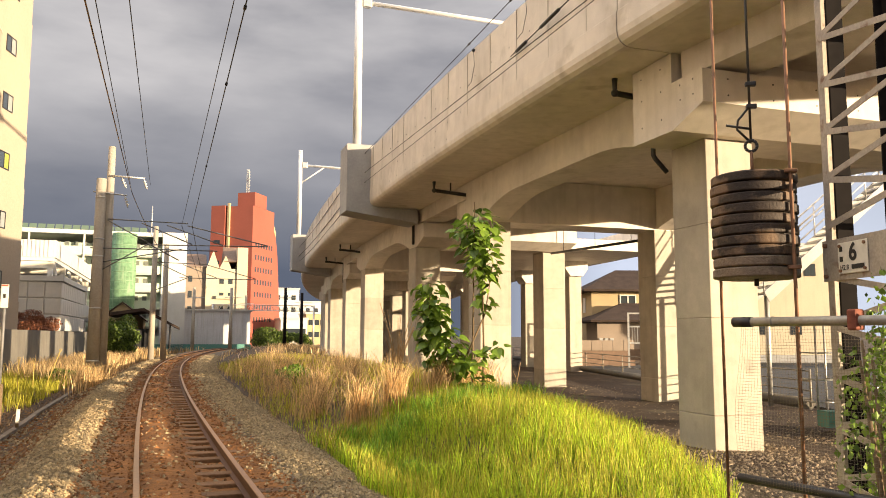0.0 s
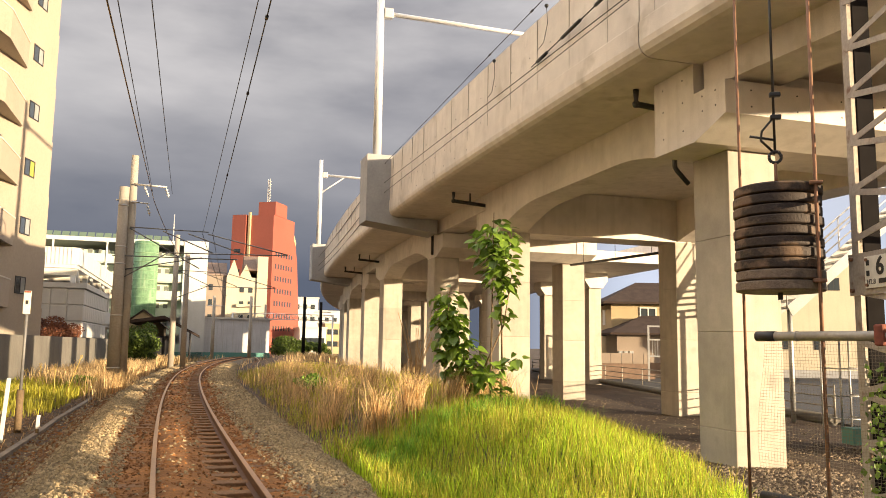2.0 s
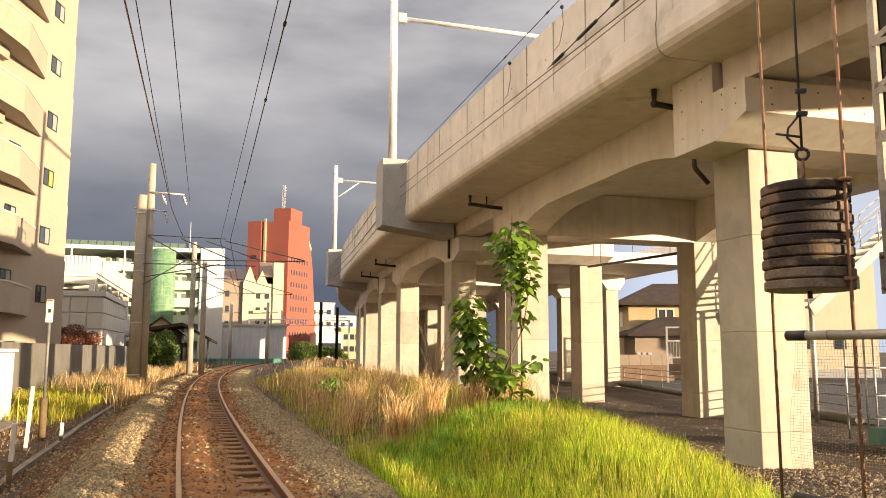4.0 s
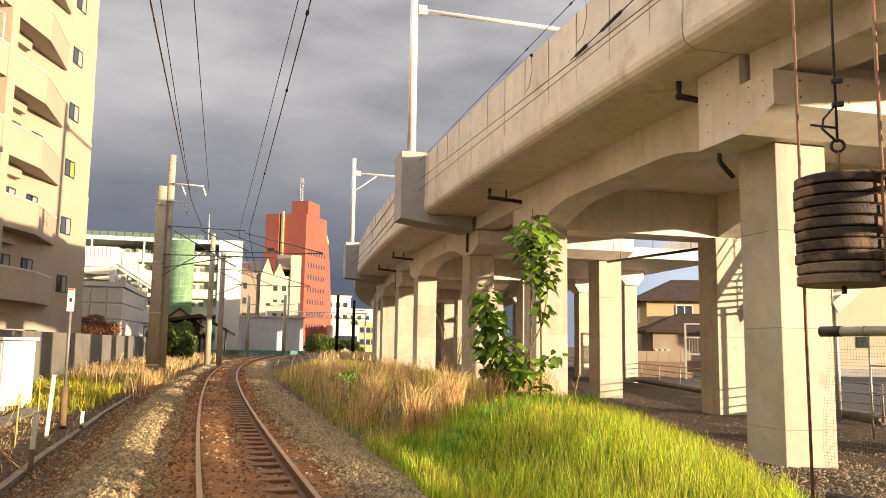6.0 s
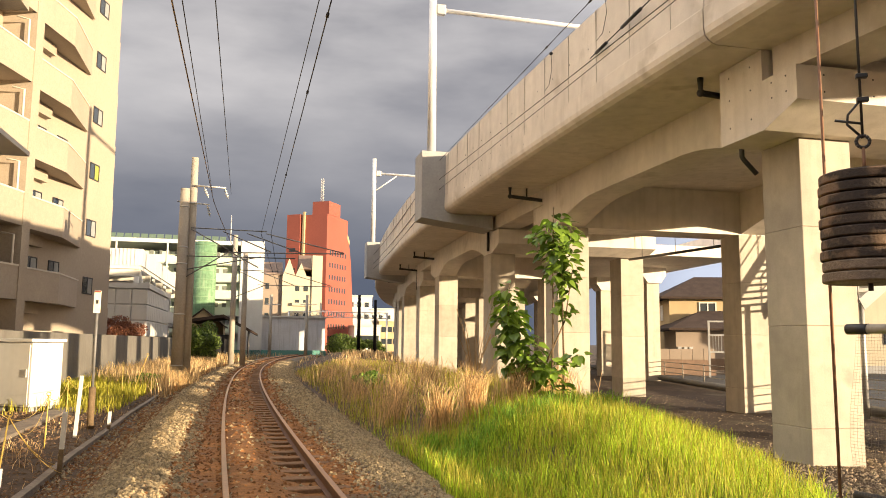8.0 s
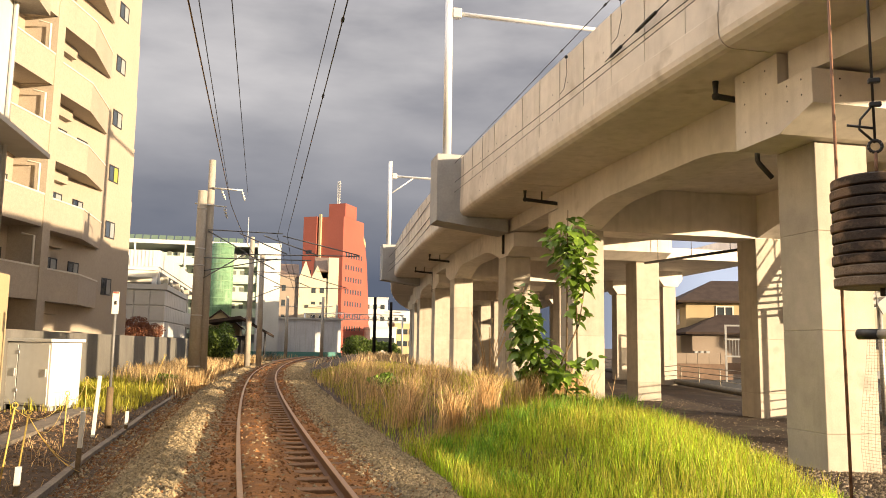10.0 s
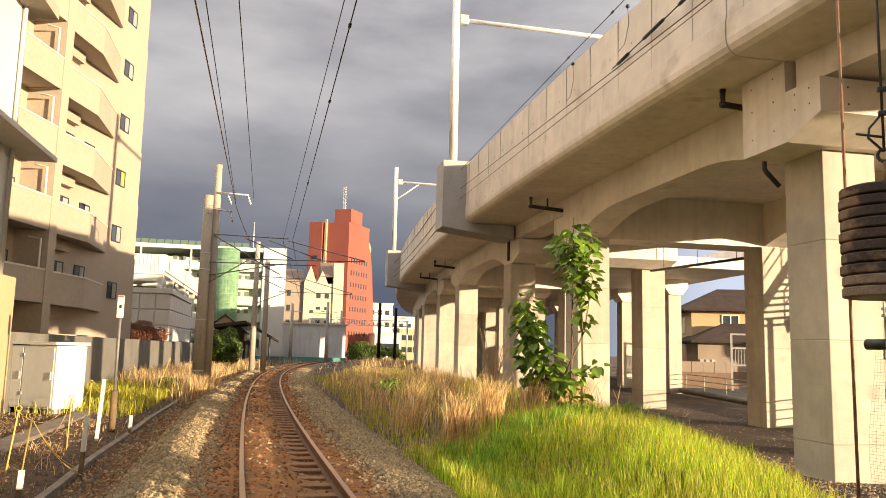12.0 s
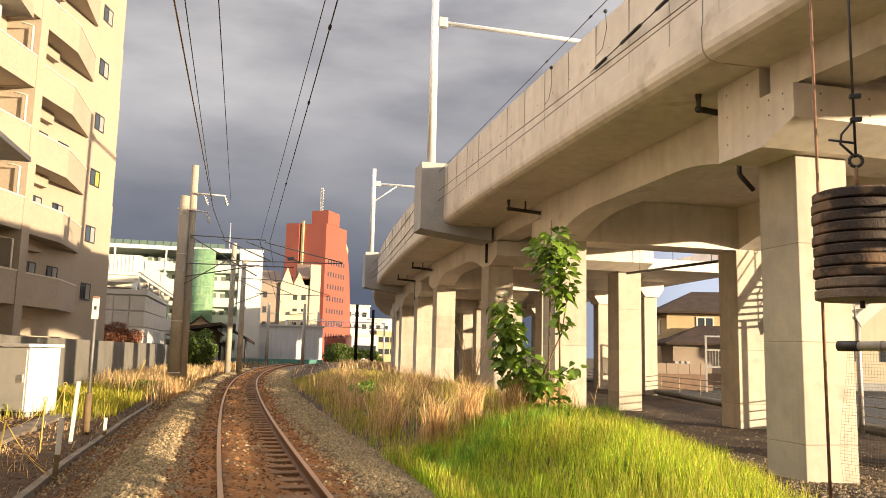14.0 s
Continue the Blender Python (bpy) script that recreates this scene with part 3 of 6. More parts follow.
apartment = thing("apartment_house", -8.4, 47.0, 1.0, "cream tiled apartment house with angled solid balconies", "apartment house", turn=-14)


def z_up(z):
    return z - 1.0


def window_part(parent, x, y0, y1, z0, z1, name="window", lit=None):
    """A framed window in a wall that faces +x, sunk 8 cm."""
    bm = B()
    w = 0.06
    box(bm, x - 0.1, x + 0.03, y0, y1, z0, z0 + w)
    box(bm, x - 0.1, x + 0.03, y0, y1, z1 - w, z1)
    box(bm, x - 0.1, x + 0.03, y0, y0 + w, z0 + w, z1 - w)
    box(bm, x - 0.1, x + 0.03, y1 - w, y1, z0 + w, z1 - w)
    box(bm, x - 0.08, x + 0.025, (y0 + y1) / 2 - 0.025, (y0 + y1) / 2 + 0.025, z0 + w, z1 - w)
    win = part(name, bm, DARK, parent, "dark-framed window")
    for a, b, mat in ((y0 + w, (y0 + y1) / 2 - 0.025, GLASS_DARK), ((y0 + y1) / 2 + 0.025, y1 - w, lit or CURTAIN)):
        bm = B()
        box(bm, x - 0.07, x + 0.012, a, b, z0 + w, z1 - w)
        part("pane", bm, mat, win)
    return win


ROOF_GREEN = material("roof_panel_green", (0.10, 0.15, 0.10), 0.6)
CURTAIN = material("curtained_glass", (0.30, 0.31, 0.30), 0.12, grain=((3, 0.1),))
GREY_DOOR = material("grey_door", (0.16, 0.18, 0.16), 0.6)
GREEN_PANE = material("green_pane", (0.30, 0.33, 0.05), 0.15)

for k in range(8):
    # storeys step back a little at the far end
    z0 = 3.3 + STOREY * (k - 1)
    bm = B()
    box(bm, -11, 0, -40, 0.45 - 0.09 * k, z_up(z0) if k else 0.0, z_up(z0 + STOREY) - 0.0)
    part("storey_wall", bm, RENDER_WALL, apartment)
# balcony bays and side walls
for k in range(-1, 7):
    zb = 3.2 + STOREY * k
    for bay in range(4):
        if bay == 0:
            plan = [(0.0, -10.9), (1.25, -10.9), (1.25, -7.7), (0.15, -3.6), (0.0, -3.6)]
        else:
            y1 = -11.5 - 7.4 * (bay - 1)
            plan = [(0.0, y1 - 6.6), (1.45, y1 - 6.6), (1.45, y1), (0.0, y1)]
        low, high = z_up(zb), z_up(zb + 1.32)
        if k == -1:
            low = z_up(1.75)
        n = len(plan)
        bm = B()
        a = [bm.verts.new((x, y, low)) for x, y in plan]
        b = [bm.verts.new((x, y, low + 0.16)) for x, y in plan]
        bm.faces.new(a[::-1])
        bm.faces.new(b)
        for i in range(n):
            bm.faces.new((a[i], a[(i + 1) % n], b[(i + 1) % n], b[i]))
        balcony = part("balcony", bm, RENDER_WALL, apartment, "cream solid-fronted balcony")
        bm = B()
        cap = B()
        for (xa, ya), (xb, yb) in zip(plan[1:-1], plan[2:]):
            d = Vector((xb - xa, yb - ya, 0))
            if d.length < 0.3:
                continue
            nrm = Vector((d.y, -d.x, 0)).normalized() * -0.14
            for target, za, zz, grow in ((bm, low - 0.04, high, 0.004), (cap, high, high + 0.07, 0.03)):
                q = [Vector((xa, ya, 0)) - nrm.normalized() * grow, Vector((xb, yb, 0)) - nrm.normalized() * grow,
                     Vector((xb, yb, 0)) + nrm, Vector((xa, ya, 0)) + nrm]
                lo = [target.verts.new((p.x, p.y, za)) for p in q]
                hi = [target.verts.new((p.x, p.y, zz)) for p in q]
                target.faces.new(lo[::-1])
                target.faces.new(hi)
                for i in range(4):
                    target.faces.new((lo[i], lo[(i + 1) % 4], hi[(i + 1) % 4], hi[i]))
        part("parapet", bm, RENDER_WALL, balcony)
        part("coping", cap, WHITE_TRIM, balcony, "pale coping")
        yc = -8.0 if bay == 0 else -14.5 - 7.4 * (bay - 1)
        if k >= 0 and bay < 3:
            window_part(apartment, 0.02, yc - 0.6, yc + 0.55, z_up(zb + 0.9), z_up(zb + 2.1))
            window_part(apartment, 0.02, yc + 1.6, yc + 2.6, z_up(zb + 0.2), z_up(zb + 2.1))
        if bay == 1 and k >= 0:
            bm = pipe(B(), [(0.9, -12.0, high + 1.35), (1.3, -11.75, high + 1.3), (1.3, -11.75, low)], 0.05, 8)
            part("downpipe", bm, WHITE_TRIM, apartment)
    # lintel beam that hangs below the slab above
    bm = B()
    box(bm, 0.0, 0.35, -10.5, -7.6, z_up(zb + 2.55), z_up(zb + 3.05))
    part("lintel", bm, RENDER_WALL, apartment)
    if k >= 0:
        window_part(apartment, 0.0, -2.8, -1.7, z_up(zb + 0.72), z_up(zb + 1.62), lit=GREEN_PANE if k == 2 else None)
for y in (-11.2, -18.6, -26.0):
    bm = B()
    box(bm, 0.0, 1.5, y - 0.3, y + 0.3, 0.75, 24.5)
    part("party_wall", bm, RENDER_WALL, apartment)

# the white house beside it, in front
white_house = thing("white_house", -7.6, 14.0, -0.35, "white rendered house with a cream base and small canopy", "house")
bm = B()
box(bm, -6, 0.95, -9, 6.6, 3.45, 16.0)
part("wall", bm, WHITE_PAINT, white_house)
bm = B()
box(bm, -6, 1.08, -9, 7.3, 0.0, 3.45)
part("base_wall", bm, BEIGE_PLASTER, white_house, "cream rendered base")
bm = prism(B(), [(0.9, 6.5), (1.7, 6.5), (1.7, 6.62), (0.9, 7.25)], -4, 7.6)
part("canopy", bm, WHITE_TRIM, white_house, "pale metal canopy")
part("downpipe", tube(B(), (1.03, 6.3, 3.45), (1.03, 6.3, 16), 0.06, 0.06, 10), GALV, white_house)
bm = B()
box(bm, 0.9, 1.6, -4, 7.0, 10.1, 10.4)
part("eave", bm, RENDER_WALL, white_house)

# relay cabinet on blocks
cabinet = thing("relay_cabinet", -5.66, 22.2, -0.35, "large white steel relay cabinet on concrete blocks", "cabinet", turn=-36)
CW, CD = 2.4, 0.95
bm = B()
box(bm, -CW, 0, 0, CD, 0.17, 1.80, 0.015)
part("body", bm, WHITE_PAINT, cabinet)
bm = B()
box(bm, -CW - 0.06, 0.06, -0.08, CD + 0.06, 1.82, 1.90, 0.01)
part("roof", bm, WHITE_PAINT, cabinet)
for x0, x1 in ((-CW + 0.06, -CW / 2 - 0.02), (-CW / 2 + 0.02, -0.06)):
    bm = B()
    box(bm, x0, x1, -0.025, -0.002, 0.22, 1.74, 0.006)
    door = part("door", bm, WHITE_PAINT, cabinet)
    bm = B()
    box(bm, x1 - 0.09, x1 - 0.05, -0.06, -0.026, 0.92, 1.12)
    part("handle", bm, GALV, door)
    for z in (0.5, 1.5):
        part("hinge", tube(B(), (x0 + 0.02, -0.035, z), (x0 + 0.02, -0.035, z + 0.1), 0.016, 0.016, 6), GALV, door)
for x in (-CW + 0.25, -CW / 2, -0.25):
    for y in (0.2, CD - 0.2):
        bm = B()
        box(bm, x - 0.19, x + 0.19, y - 0.12, y + 0.12, -0.05, 0.168, 0.01)
        part("block", bm, CONCRETE_GREY, cabinet)

# ---- the town behind ----
def window_rows(parent, face, x0, x1, z0, z1, cols, rows, w, h, mat=GLASS_DARK, depth=0.06, name="window"):
    """Windows on the face y = face (looking to -y) or, with a tuple ('x', value), on a face that looks to +x."""
    for i in range(cols):
        for j in range(rows):
            u = x0 + (x1 - x0) * (i + 0.5) / cols
            z = z0 + (z1 - z0) * (j + 0.5) / rows
            bm = B()
            if isinstance(face, tuple):
                box(bm, face[1] - 0.1, face[1] + depth, u - w / 2, u + w / 2, z - h / 2, z + h / 2)
            else:
                box(bm, u - w / 2, u + w / 2, face - depth, face + 0.1, z - h / 2, z + h / 2)
            part(name, bm, mat, parent)


def solid(parent, x0, x1, y0, y1, z0, z1, mat, name="wall", label=""):
    bm = B()
    box(bm, x0, x1, y0, y1, z0, z1)
    return part(name, bm, mat, parent, label)


# parking deck, white cladding, open storeys
park = thing("parking_deck", -10.5, 60.0, -0.4, "white two-storey parking deck with ribbed cladding", "parking deck")
DX = -8.5
solid(park, DX, 2.0, 0, 33, 7.05, 7.3, WHITE_PAINT, "floor_slab")
solid(park, DX, 2.0, 0, 33, 3.3, 3.6, WHITE_PAINT, "floor_slab")
bm = B()
box(bm, DX, 2.05, -0.05, 0.15, 7.3, 8.5)
for i in range(40):
    x = DX + 0.26 * i
    box(bm, x, x + 0.09, -0.09, -0.05, 7.33, 8.48)
part("front_cladding", bm, WHITE_PAINT, park)
for k in range(4):
    solid(park, 2.0, 2.15, 0.02 + 8.25 * k, 8.2 + 8.25 * k, 7.3, 8.5, WHITE_PAINT, "side_cladding")
    solid(park, 2.0, 2.15, 0.02 + 8.25 * k, 8.2 + 8.25 * k, 3.6, 4.7, WHITE_PAINT, "side_cladding")
    solid(park, 2.0, 2.15, 0.02 + 8.25 * k, 8.2 + 8.25 * k, 1.2, 2.0, WHITE_PAINT, "side_cladding")
for y in (0.2, 6, 14, 22, 30):
    for x in (DX + 0.2, -3.5, 1.75):
        solid(park, x - 0.15, x + 0.2, y, y + 0.35, 0, 7.05, WHITE_PAINT, "column")
    solid(park, DX, 2.0, y, y + 0.3, 6.55, 7.04, SIGN_WHITE, "beam")
for y in (6.4, 14.4, 22.4):
    part("brace", tube(B(), (1.9, y - 5.6, 6.9), (1.9, y - 0.5, 3.8), 0.13, 0.13, 8), WHITE_PAINT, park)
# added near-black sheets stand in for the shade inside the open storeys
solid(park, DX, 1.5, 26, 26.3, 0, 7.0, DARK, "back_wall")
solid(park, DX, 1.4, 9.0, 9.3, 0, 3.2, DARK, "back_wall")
# panelled water tank in front of it
tank = thing("water_tank", -8.05, 57.0, 1.8, "long pale panelled water tank above the retaining wall", "water tank")
for j in range(3):
    for i in range(5):
        bm = B()
        box(bm, -4.2 + i, -3.22 + i, -1.6, -1.42, 1.05 * j, 1.01 + 1.05 * j, 0.06)
        part("panel", bm, WHITE_PAINT, tank)
    for i in range(13):
        bm = B()
        box(bm, 0.62, 0.8, -1.55 + i, -0.6 + i, 1.05 * j, 1.01 + 1.05 * j, 0.06)
        part("panel", bm, WHITE_PAINT, tank)
solid(tank, -4.15, 0.66, -1.5, 11.4, 0.0, 3.15, WHITE_PAINT, "body")
solid(tank, -4.3, 0.9, -1.7, 11.5, 3.17, 3.5, WHITE_PAINT, "cover")
solid(tank, -4.2, 0.7, -1.5, 11.4, -2.2, -0.01, CONCRETE_GREY, "base")

# white and pale green apartment block with a netted stair tower
green_block = thing("apartment_block", -11.4, 104.0, -0.45, "white and pale green apartment block with access galleries", "apartment block", turn=0)
solid(green_block, -18, 9.0, 0, 12, 0, 13.2, PALE_GREEN)
solid(green_block, 9.0, 11.9, -1.6, 13, 0, 14.7, WHITE_PAINT, "end_wall", "white end wall")
for k in range(6):
    z = 0.9 + 2.15 * k
    solid(green_block, -18, 8.98, -1.4, -1.25, z, z + 1.0, PALE_GREEN, "gallery_parapet")
    solid(green_block, -18, 8.98, -1.25, 0, z - 0.12, z + 0.02, WHITE_PAINT, "gallery_floor")
    window_rows(green_block, 0.0, -17.5, 8.6, z + 0.1, z + 1.9, 26, 1, 0.5, 1.3, GREY_DOOR, name="window")
for x in (-12, -6, 0, 5.5):
    solid(green_block, x, x + 0.18, -1.5, -1.2, 0, 14.2, WHITE_PAINT, "column")
solid(green_block, -18, 8.98, -1.5, 12, 14.1, 14.6, WHITE_PAINT, "roof")
for i in range(26):
    x = -17.5 + i * 0.95
    part("roof_panel", prism_x(B(), [(-1.0, 14.6), (-0.3, 15.3), (-0.2, 15.3), (-0.8, 14.6)], x, x + 0.8), ROOF_GREEN, green_block)
NET_BAND = material("net_band", (0.22, 0.36, 0.22), 0.8, grain=((2, 0.2),))
for k in range(13):
    z = 0.9 + 1.075 * k
    part("net_band", tube(B(), (4.7, -2.4, z), (4.7, -2.4, z + 0.07), 1.42, 1.42, 20), NET_BAND, green_block)
tower = part("stair_tower", tube(B(), (4.7, -2.4, 0), (4.7, -2.4, 14.2), 1.4, 1.4, 20), GREEN_NET, green_block, "round stair tower in green netting")
part("aerial", tube(B(), (7.5, 2, 14.6), (7.5, 2, 18.5), 0.09, 0.06, 6), GALV, green_block)

# long low white wall building and canopy
SHED_GREY = material("shed_panel", (0.60, 0.61, 0.64), 0.6, grain=((0.4, 0.08), (5, 0.05)), streak=((0.25, 0.25, 0.26), 0.35))
shed = thing("goods_shed", 4.0, 104.0, -0.45, "long low white panelled goods shed", "shed")
solid(shed, -11.0, 4.6, 0, 10, 0, 5.1, SHED_GREY)
for i in range(13):
    solid(shed, -10.8 + i * 1.2, -10.74 + i * 1.2, -0.05, 0, 0, 5.05, GALV, "wall_rib")
solid(shed, -11.3, 4.9, -0.3, 10.3, 5.1, 5.3, GALV, "roof")
solid(shed, -11.0, 4.6, -1.6, -1.4, 0, 0.9, BLUE_GREEN, "fence_panel", "teal fence")
platform_roof = thing("platform_canopy", -3.4, 82.0, -0.4, "dark low canopy roof on posts", "canopy")
bm = prism(B(), [(-3.2, 4.1), (0, 4.6), (3.4, 2.7), (3.4, 2.5), (0, 4.3), (-3.2, 3.8)], 0, 10)
part("roof", bm, ROOF_DARK, platform_roof)
for x in (-2.8, 2.5):
    part("post", tube(B(), (x, 0.5, 0), (x, 0.5, 3.0), 0.1, 0.1, 8), DARK, platform_roof)
# added near-black block in place of the shaded interior below the roof
solid(platform_roof, -2.6, 0.5, 3, 8, 0, 2.6, DARK, "back_room")
small_house = thing("gabled_house", -6.0, 92.0, -0.4, "small cream house with a gabled roof", "house")
bm = prism(B(), [(-2.2, 0), (2.2, 0), (2.2, 3.6), (0, 5.4), (-2.2, 3.6)], 0, 6)
part("wall", bm, BEIGE_PLASTER, small_house)
for sgn in (-1, 1):
    bm = prism(B(), [(0, 5.45), (sgn * 2.5, 3.4), (sgn * 2.5, 3.55), (0, 5.6)], -0.4, 6.4)
    part("roof_slope", bm, ROOF_DARK, small_house)

# white gabled chapel-like building
chapel = thing("gabled_building", 5.0, 135.0, -0.45, "white gabled building with steep brown roofs", "building")
# left wing in a darker plaster, which paints in its shade
solid(chapel, -4.6, -1.2, 0, 12, 0, 13.4, TAUPE)
solid(chapel, -1.2, 5.2, -0.6, 12, 0, 13.0, CREAM)
for x0, x1, zt in ((-1.2, 0.9, 16.0), (0.9, 2.8, 15.2)):
    bm = prism(B(), [(x0, 13.0), (x1, 13.0), ((x0 + x1) / 2, zt)], -0.62, 8)
    part("gable", bm, CREAM, chapel)
bm = prism_x(B(), [(-0.2, 13.2), (6, 15.9), (12, 13.4)], -4.8, -1.1)
part("roof", bm, BROWN_WOOD, chapel, "brown roof")
bm = prism_x(B(), [(-0.8, 14.2), (5, 17.2), (12, 13.4)], 1.6, 5.0)
part("roof", bm, BROWN_WOOD, chapel, "brown roof")
solid(chapel, 3.7, 5.4, -0.9, 10, 0, 16.6, CREAM, "tower")
window_rows(chapel, -0.6, 0.6, 3.4, 3.0, 12.0, 2, 4, 0.7, 0.8, GLASS_DARK)
window_rows(chapel, 0.0, -4.4, -2.9, 5.0, 12.5, 1, 3, 0.6, 1.0, GLASS_DARK)
for z in (4.0, 8.0):
    solid(chapel, 0.5, 3.4, -1.3, -0.6, z, z + 0.5, CREAM, "balcony")

# the red block
red = thing("red_tower_block", 12.6, 153.5, -0.45, "red tiled tower block with rows of small windows", "tower block", turn=-32)
solid(red, -8.4, 0, 0, 9.2, 0, 27.0, RED_WALL)
solid(red, -8.55, -5.6, -0.7, 8, 0.0, 27.1, RED_WALL, "stair_core")
solid(red, -5.2, -4.8, -0.5, 0, 12, 27.6, BEIGE_PLASTER, "pilaster")
solid(red, -3.6, 0.05, 0.5, 5.5, 27.0, 29.7, RED_WALL, "roof_house")
part("stepped_wing", prism_x(B(), [(9.2, 0), (13.5, 0), (12.4, 10.0), (11.2, 18.5), (10.2, 22.0), (9.2, 23.2)], -7, -0.05), RED_WALL, red)
part("wing_roof", prism_x(B(), [(9.2, 23.22), (10.2, 22.02), (10.3, 22.9), (9.2, 24.3)], -7, 0.0), BEIGE_PLASTER, red, "pale sloping roof edge")
part("rounded_wing", prism(B(), [(-8.4, 0), (-10.2, 0), (-10.2, 19.5), (-9.6, 21.6), (-8.4, 22.6)], 2, 9), RED_WALL, red)
for j in range(8):
    window_rows(red, ("x", 0.0), 1.0, 9.0, 1.5 + 2.4 * j, 3.9 + 2.4 * j, 7, 1, 0.5, 0.95, GLASS_DARK, 0.03)
window_rows(red, -0.7, -8.1, -6.2, 10, 22, 1, 3, 1.3, 0.7, GLASS_DARK, 0.03)
window_rows(red, 0.0, -4.3, -3.0, 15, 20, 1, 1, 1.4, 0.8, GLASS_DARK, 0.03)
# lattice aerial
bm = B()
for k in range(9):
    z = 29.7 + 0.55 * k
    for x, y in ((-2.6, 2), (-2.1, 2), (-2.35, 2.4)):
        tube(bm, (x, y, z), (x, y, z + 0.55), 0.05, 0.05, 5)
    tube(bm, (-2.6, 2, z), (-2.1, 2, z + 0.55), 0.05, 0.05, 5)
    tube(bm, (-2.1, 2, z), (-2.35, 2.4, z + 0.55), 0.05, 0.05, 5)
    box(bm, -2.65, -2.05, 1.95, 2.4, z, z + 0.07)
part("lattice_aerial", bm, WHITE_PAINT, red, "white lattice aerial")

# far white houses between the red block and the viaduct
for i, (s, t, w, h, mat) in enumerate(((22.0, 190, 10, 13, WHITE_PAINT), (33.0, 215, 12, 11, WHITE_PAINT), (28.5, 165, 7, 6.5, BEIGE_PLASTER), (20.5, 150, 5, 5, WHITE_PAINT))):
    ob = thing("far_block", s, t, -0.45, "pale far apartment block" if h > 10 else "low pale far house", "building", group="far buildings")
    solid(ob, -w / 2, w / 2, 0, 10, 0, h, mat)
    solid(ob, -w / 2 - 0.2, w / 2 + 0.2, -0.2, 10.2, h, h + 0.4, GALV, "roof")
    window_rows(ob, 0.0, -w / 2 + 0.4, w / 2 - 0.4, 1, h - 0.5, 5, max(1, int(h / 3)), 1.0, 1.1, GLASS_DARK)
far_white = thing("far_block", -20.5, 84, -0.45, "plain white far building", "building", group="far buildings")
solid(far_white, -6, 1.4, 0, 8, 0, 13.6, WHITE_PAINT)

# ---- right side, seen below the viaduct ----
def hip_roof(bm, x0, x1, y0, y1, z, h, over=0.5):
    x0, x1, y0, y1 = x0 - over, x1 + over, y0 - over, y1 + over
    r = min(x1 - x0, y1 - y0) / 2
    base = [bm.verts.new(p) for p in ((x0, y0, z), (x1, y0, z), (x1, y1, z), (x0, y1, z))]
    low_ = [bm.verts.new(p) for p in ((x0, y0, z - 0.15), (x1, y0, z - 0.15), (x1, y1, z - 0.15), (x0, y1, z - 0.15))]
    if x1 - x0 >= y1 - y0:
        a, b = bm.verts.new((x0 + r, (y0 + y1) / 2, z + h)), bm.verts.new((x1 - r, (y0 + y1) / 2, z + h))
        bm.faces.new((base[0], base[1], b, a)), bm.faces.new((base[2], base[3], a, b))
        bm.faces.new((base[1], base[2], b)), bm.faces.new((base[3], base[0], a))
    else:
        a, b = bm.verts.new(((x0 + x1) / 2, y0 + r, z + h)), bm.verts.new(((x0 + x1) / 2, y1 - r, z + h))
        bm.faces.new((base[1], base[2], b, a)), bm.faces.new((base[3], base[0], a, b))
        bm.faces.new((base[0], base[1], a)), bm.faces.new((base[2], base[3], b))
    for i in range(4):
        bm.faces.new((low_[i], low_[(i + 1) % 4], base[(i + 1) % 4], base[i]))
    bm.faces.new(low_[::-1])
    return bm


WHITE_FRAME = material("white_frame", (0.72, 0.71, 0.68), 0.5)
house = thing("dwelling_house", 30.2, 54.0, -0.45, "tan two-storey house with dark hipped roofs", "house", turn=-16)


def framed_window(parent, x, z, w, h, y=0.0):
    """A white-framed two-leaf window in a wall that looks to -y."""
    bm = B()
    f = 0.09
    box(bm, x, x + w, y - 0.07, y + 0.05, z, z + f)
    box(bm, x, x + w, y - 0.07, y + 0.05, z + h - f, z + h)
    for a in (x, x + w / 2 - f / 2, x + w - f):
        box(bm, a, a + f, y - 0.07, y + 0.05, z + f, z + h - f)
    win = part("window", bm, WHITE_FRAME, parent, "white-framed window")
    for a, b in ((x + f, x + w / 2 - f / 2), (x + w / 2 + f / 2, x + w - f)):
        bm = B()
        box(bm, a, b, y - 0.03, y + 0.04, z + f, z + h - f)
        part("pane", bm, GLASS_DARK, win)


solid(house, 0, 11.0, 0, 5.2, 0, 5.5, BEIGE_PLASTER)
part("roof", hip_roof(B(), 0, 11.0, 0, 5.2, 5.62, 1.75, 0.75), ROOF_DARK, house, "dark slate hipped roof")
for x in (2.2, 5.6):
    framed_window(house, x, 4.3, 1.3, 0.95)
solid(house, -0.06, 0.0, 2.0, 2.7, 3.9, 5.1, WHITE_FRAME, "side_window")
solid(house, -0.4, 10.5, -3.4, -0.01, 0, 3.1, TAUPE, "porch_wall", "taupe ground-floor wing")
part("porch_roof", hip_roof(B(), -0.4, 10.5, -3.4, 1.6, 3.2, 1.35, 0.6), ROOF_DARK, house, "dark slate lower roof")
for x in (-0.3, 0.1, 0.5):
    solid(house, x, x + 0.25, -3.55, -3.4, 1.2, 1.9, GALV, "meter_box")
screen = thing("balcony_screen", 27.35, 44.3, -0.45, "grey framed mesh screen on a dark bracket", "screen", turn=-22)
for x in (0.0, 1.85):
    solid(screen, x, x + 0.12, -0.05, 0.05, 0.0, 3.55, GALV, "post")
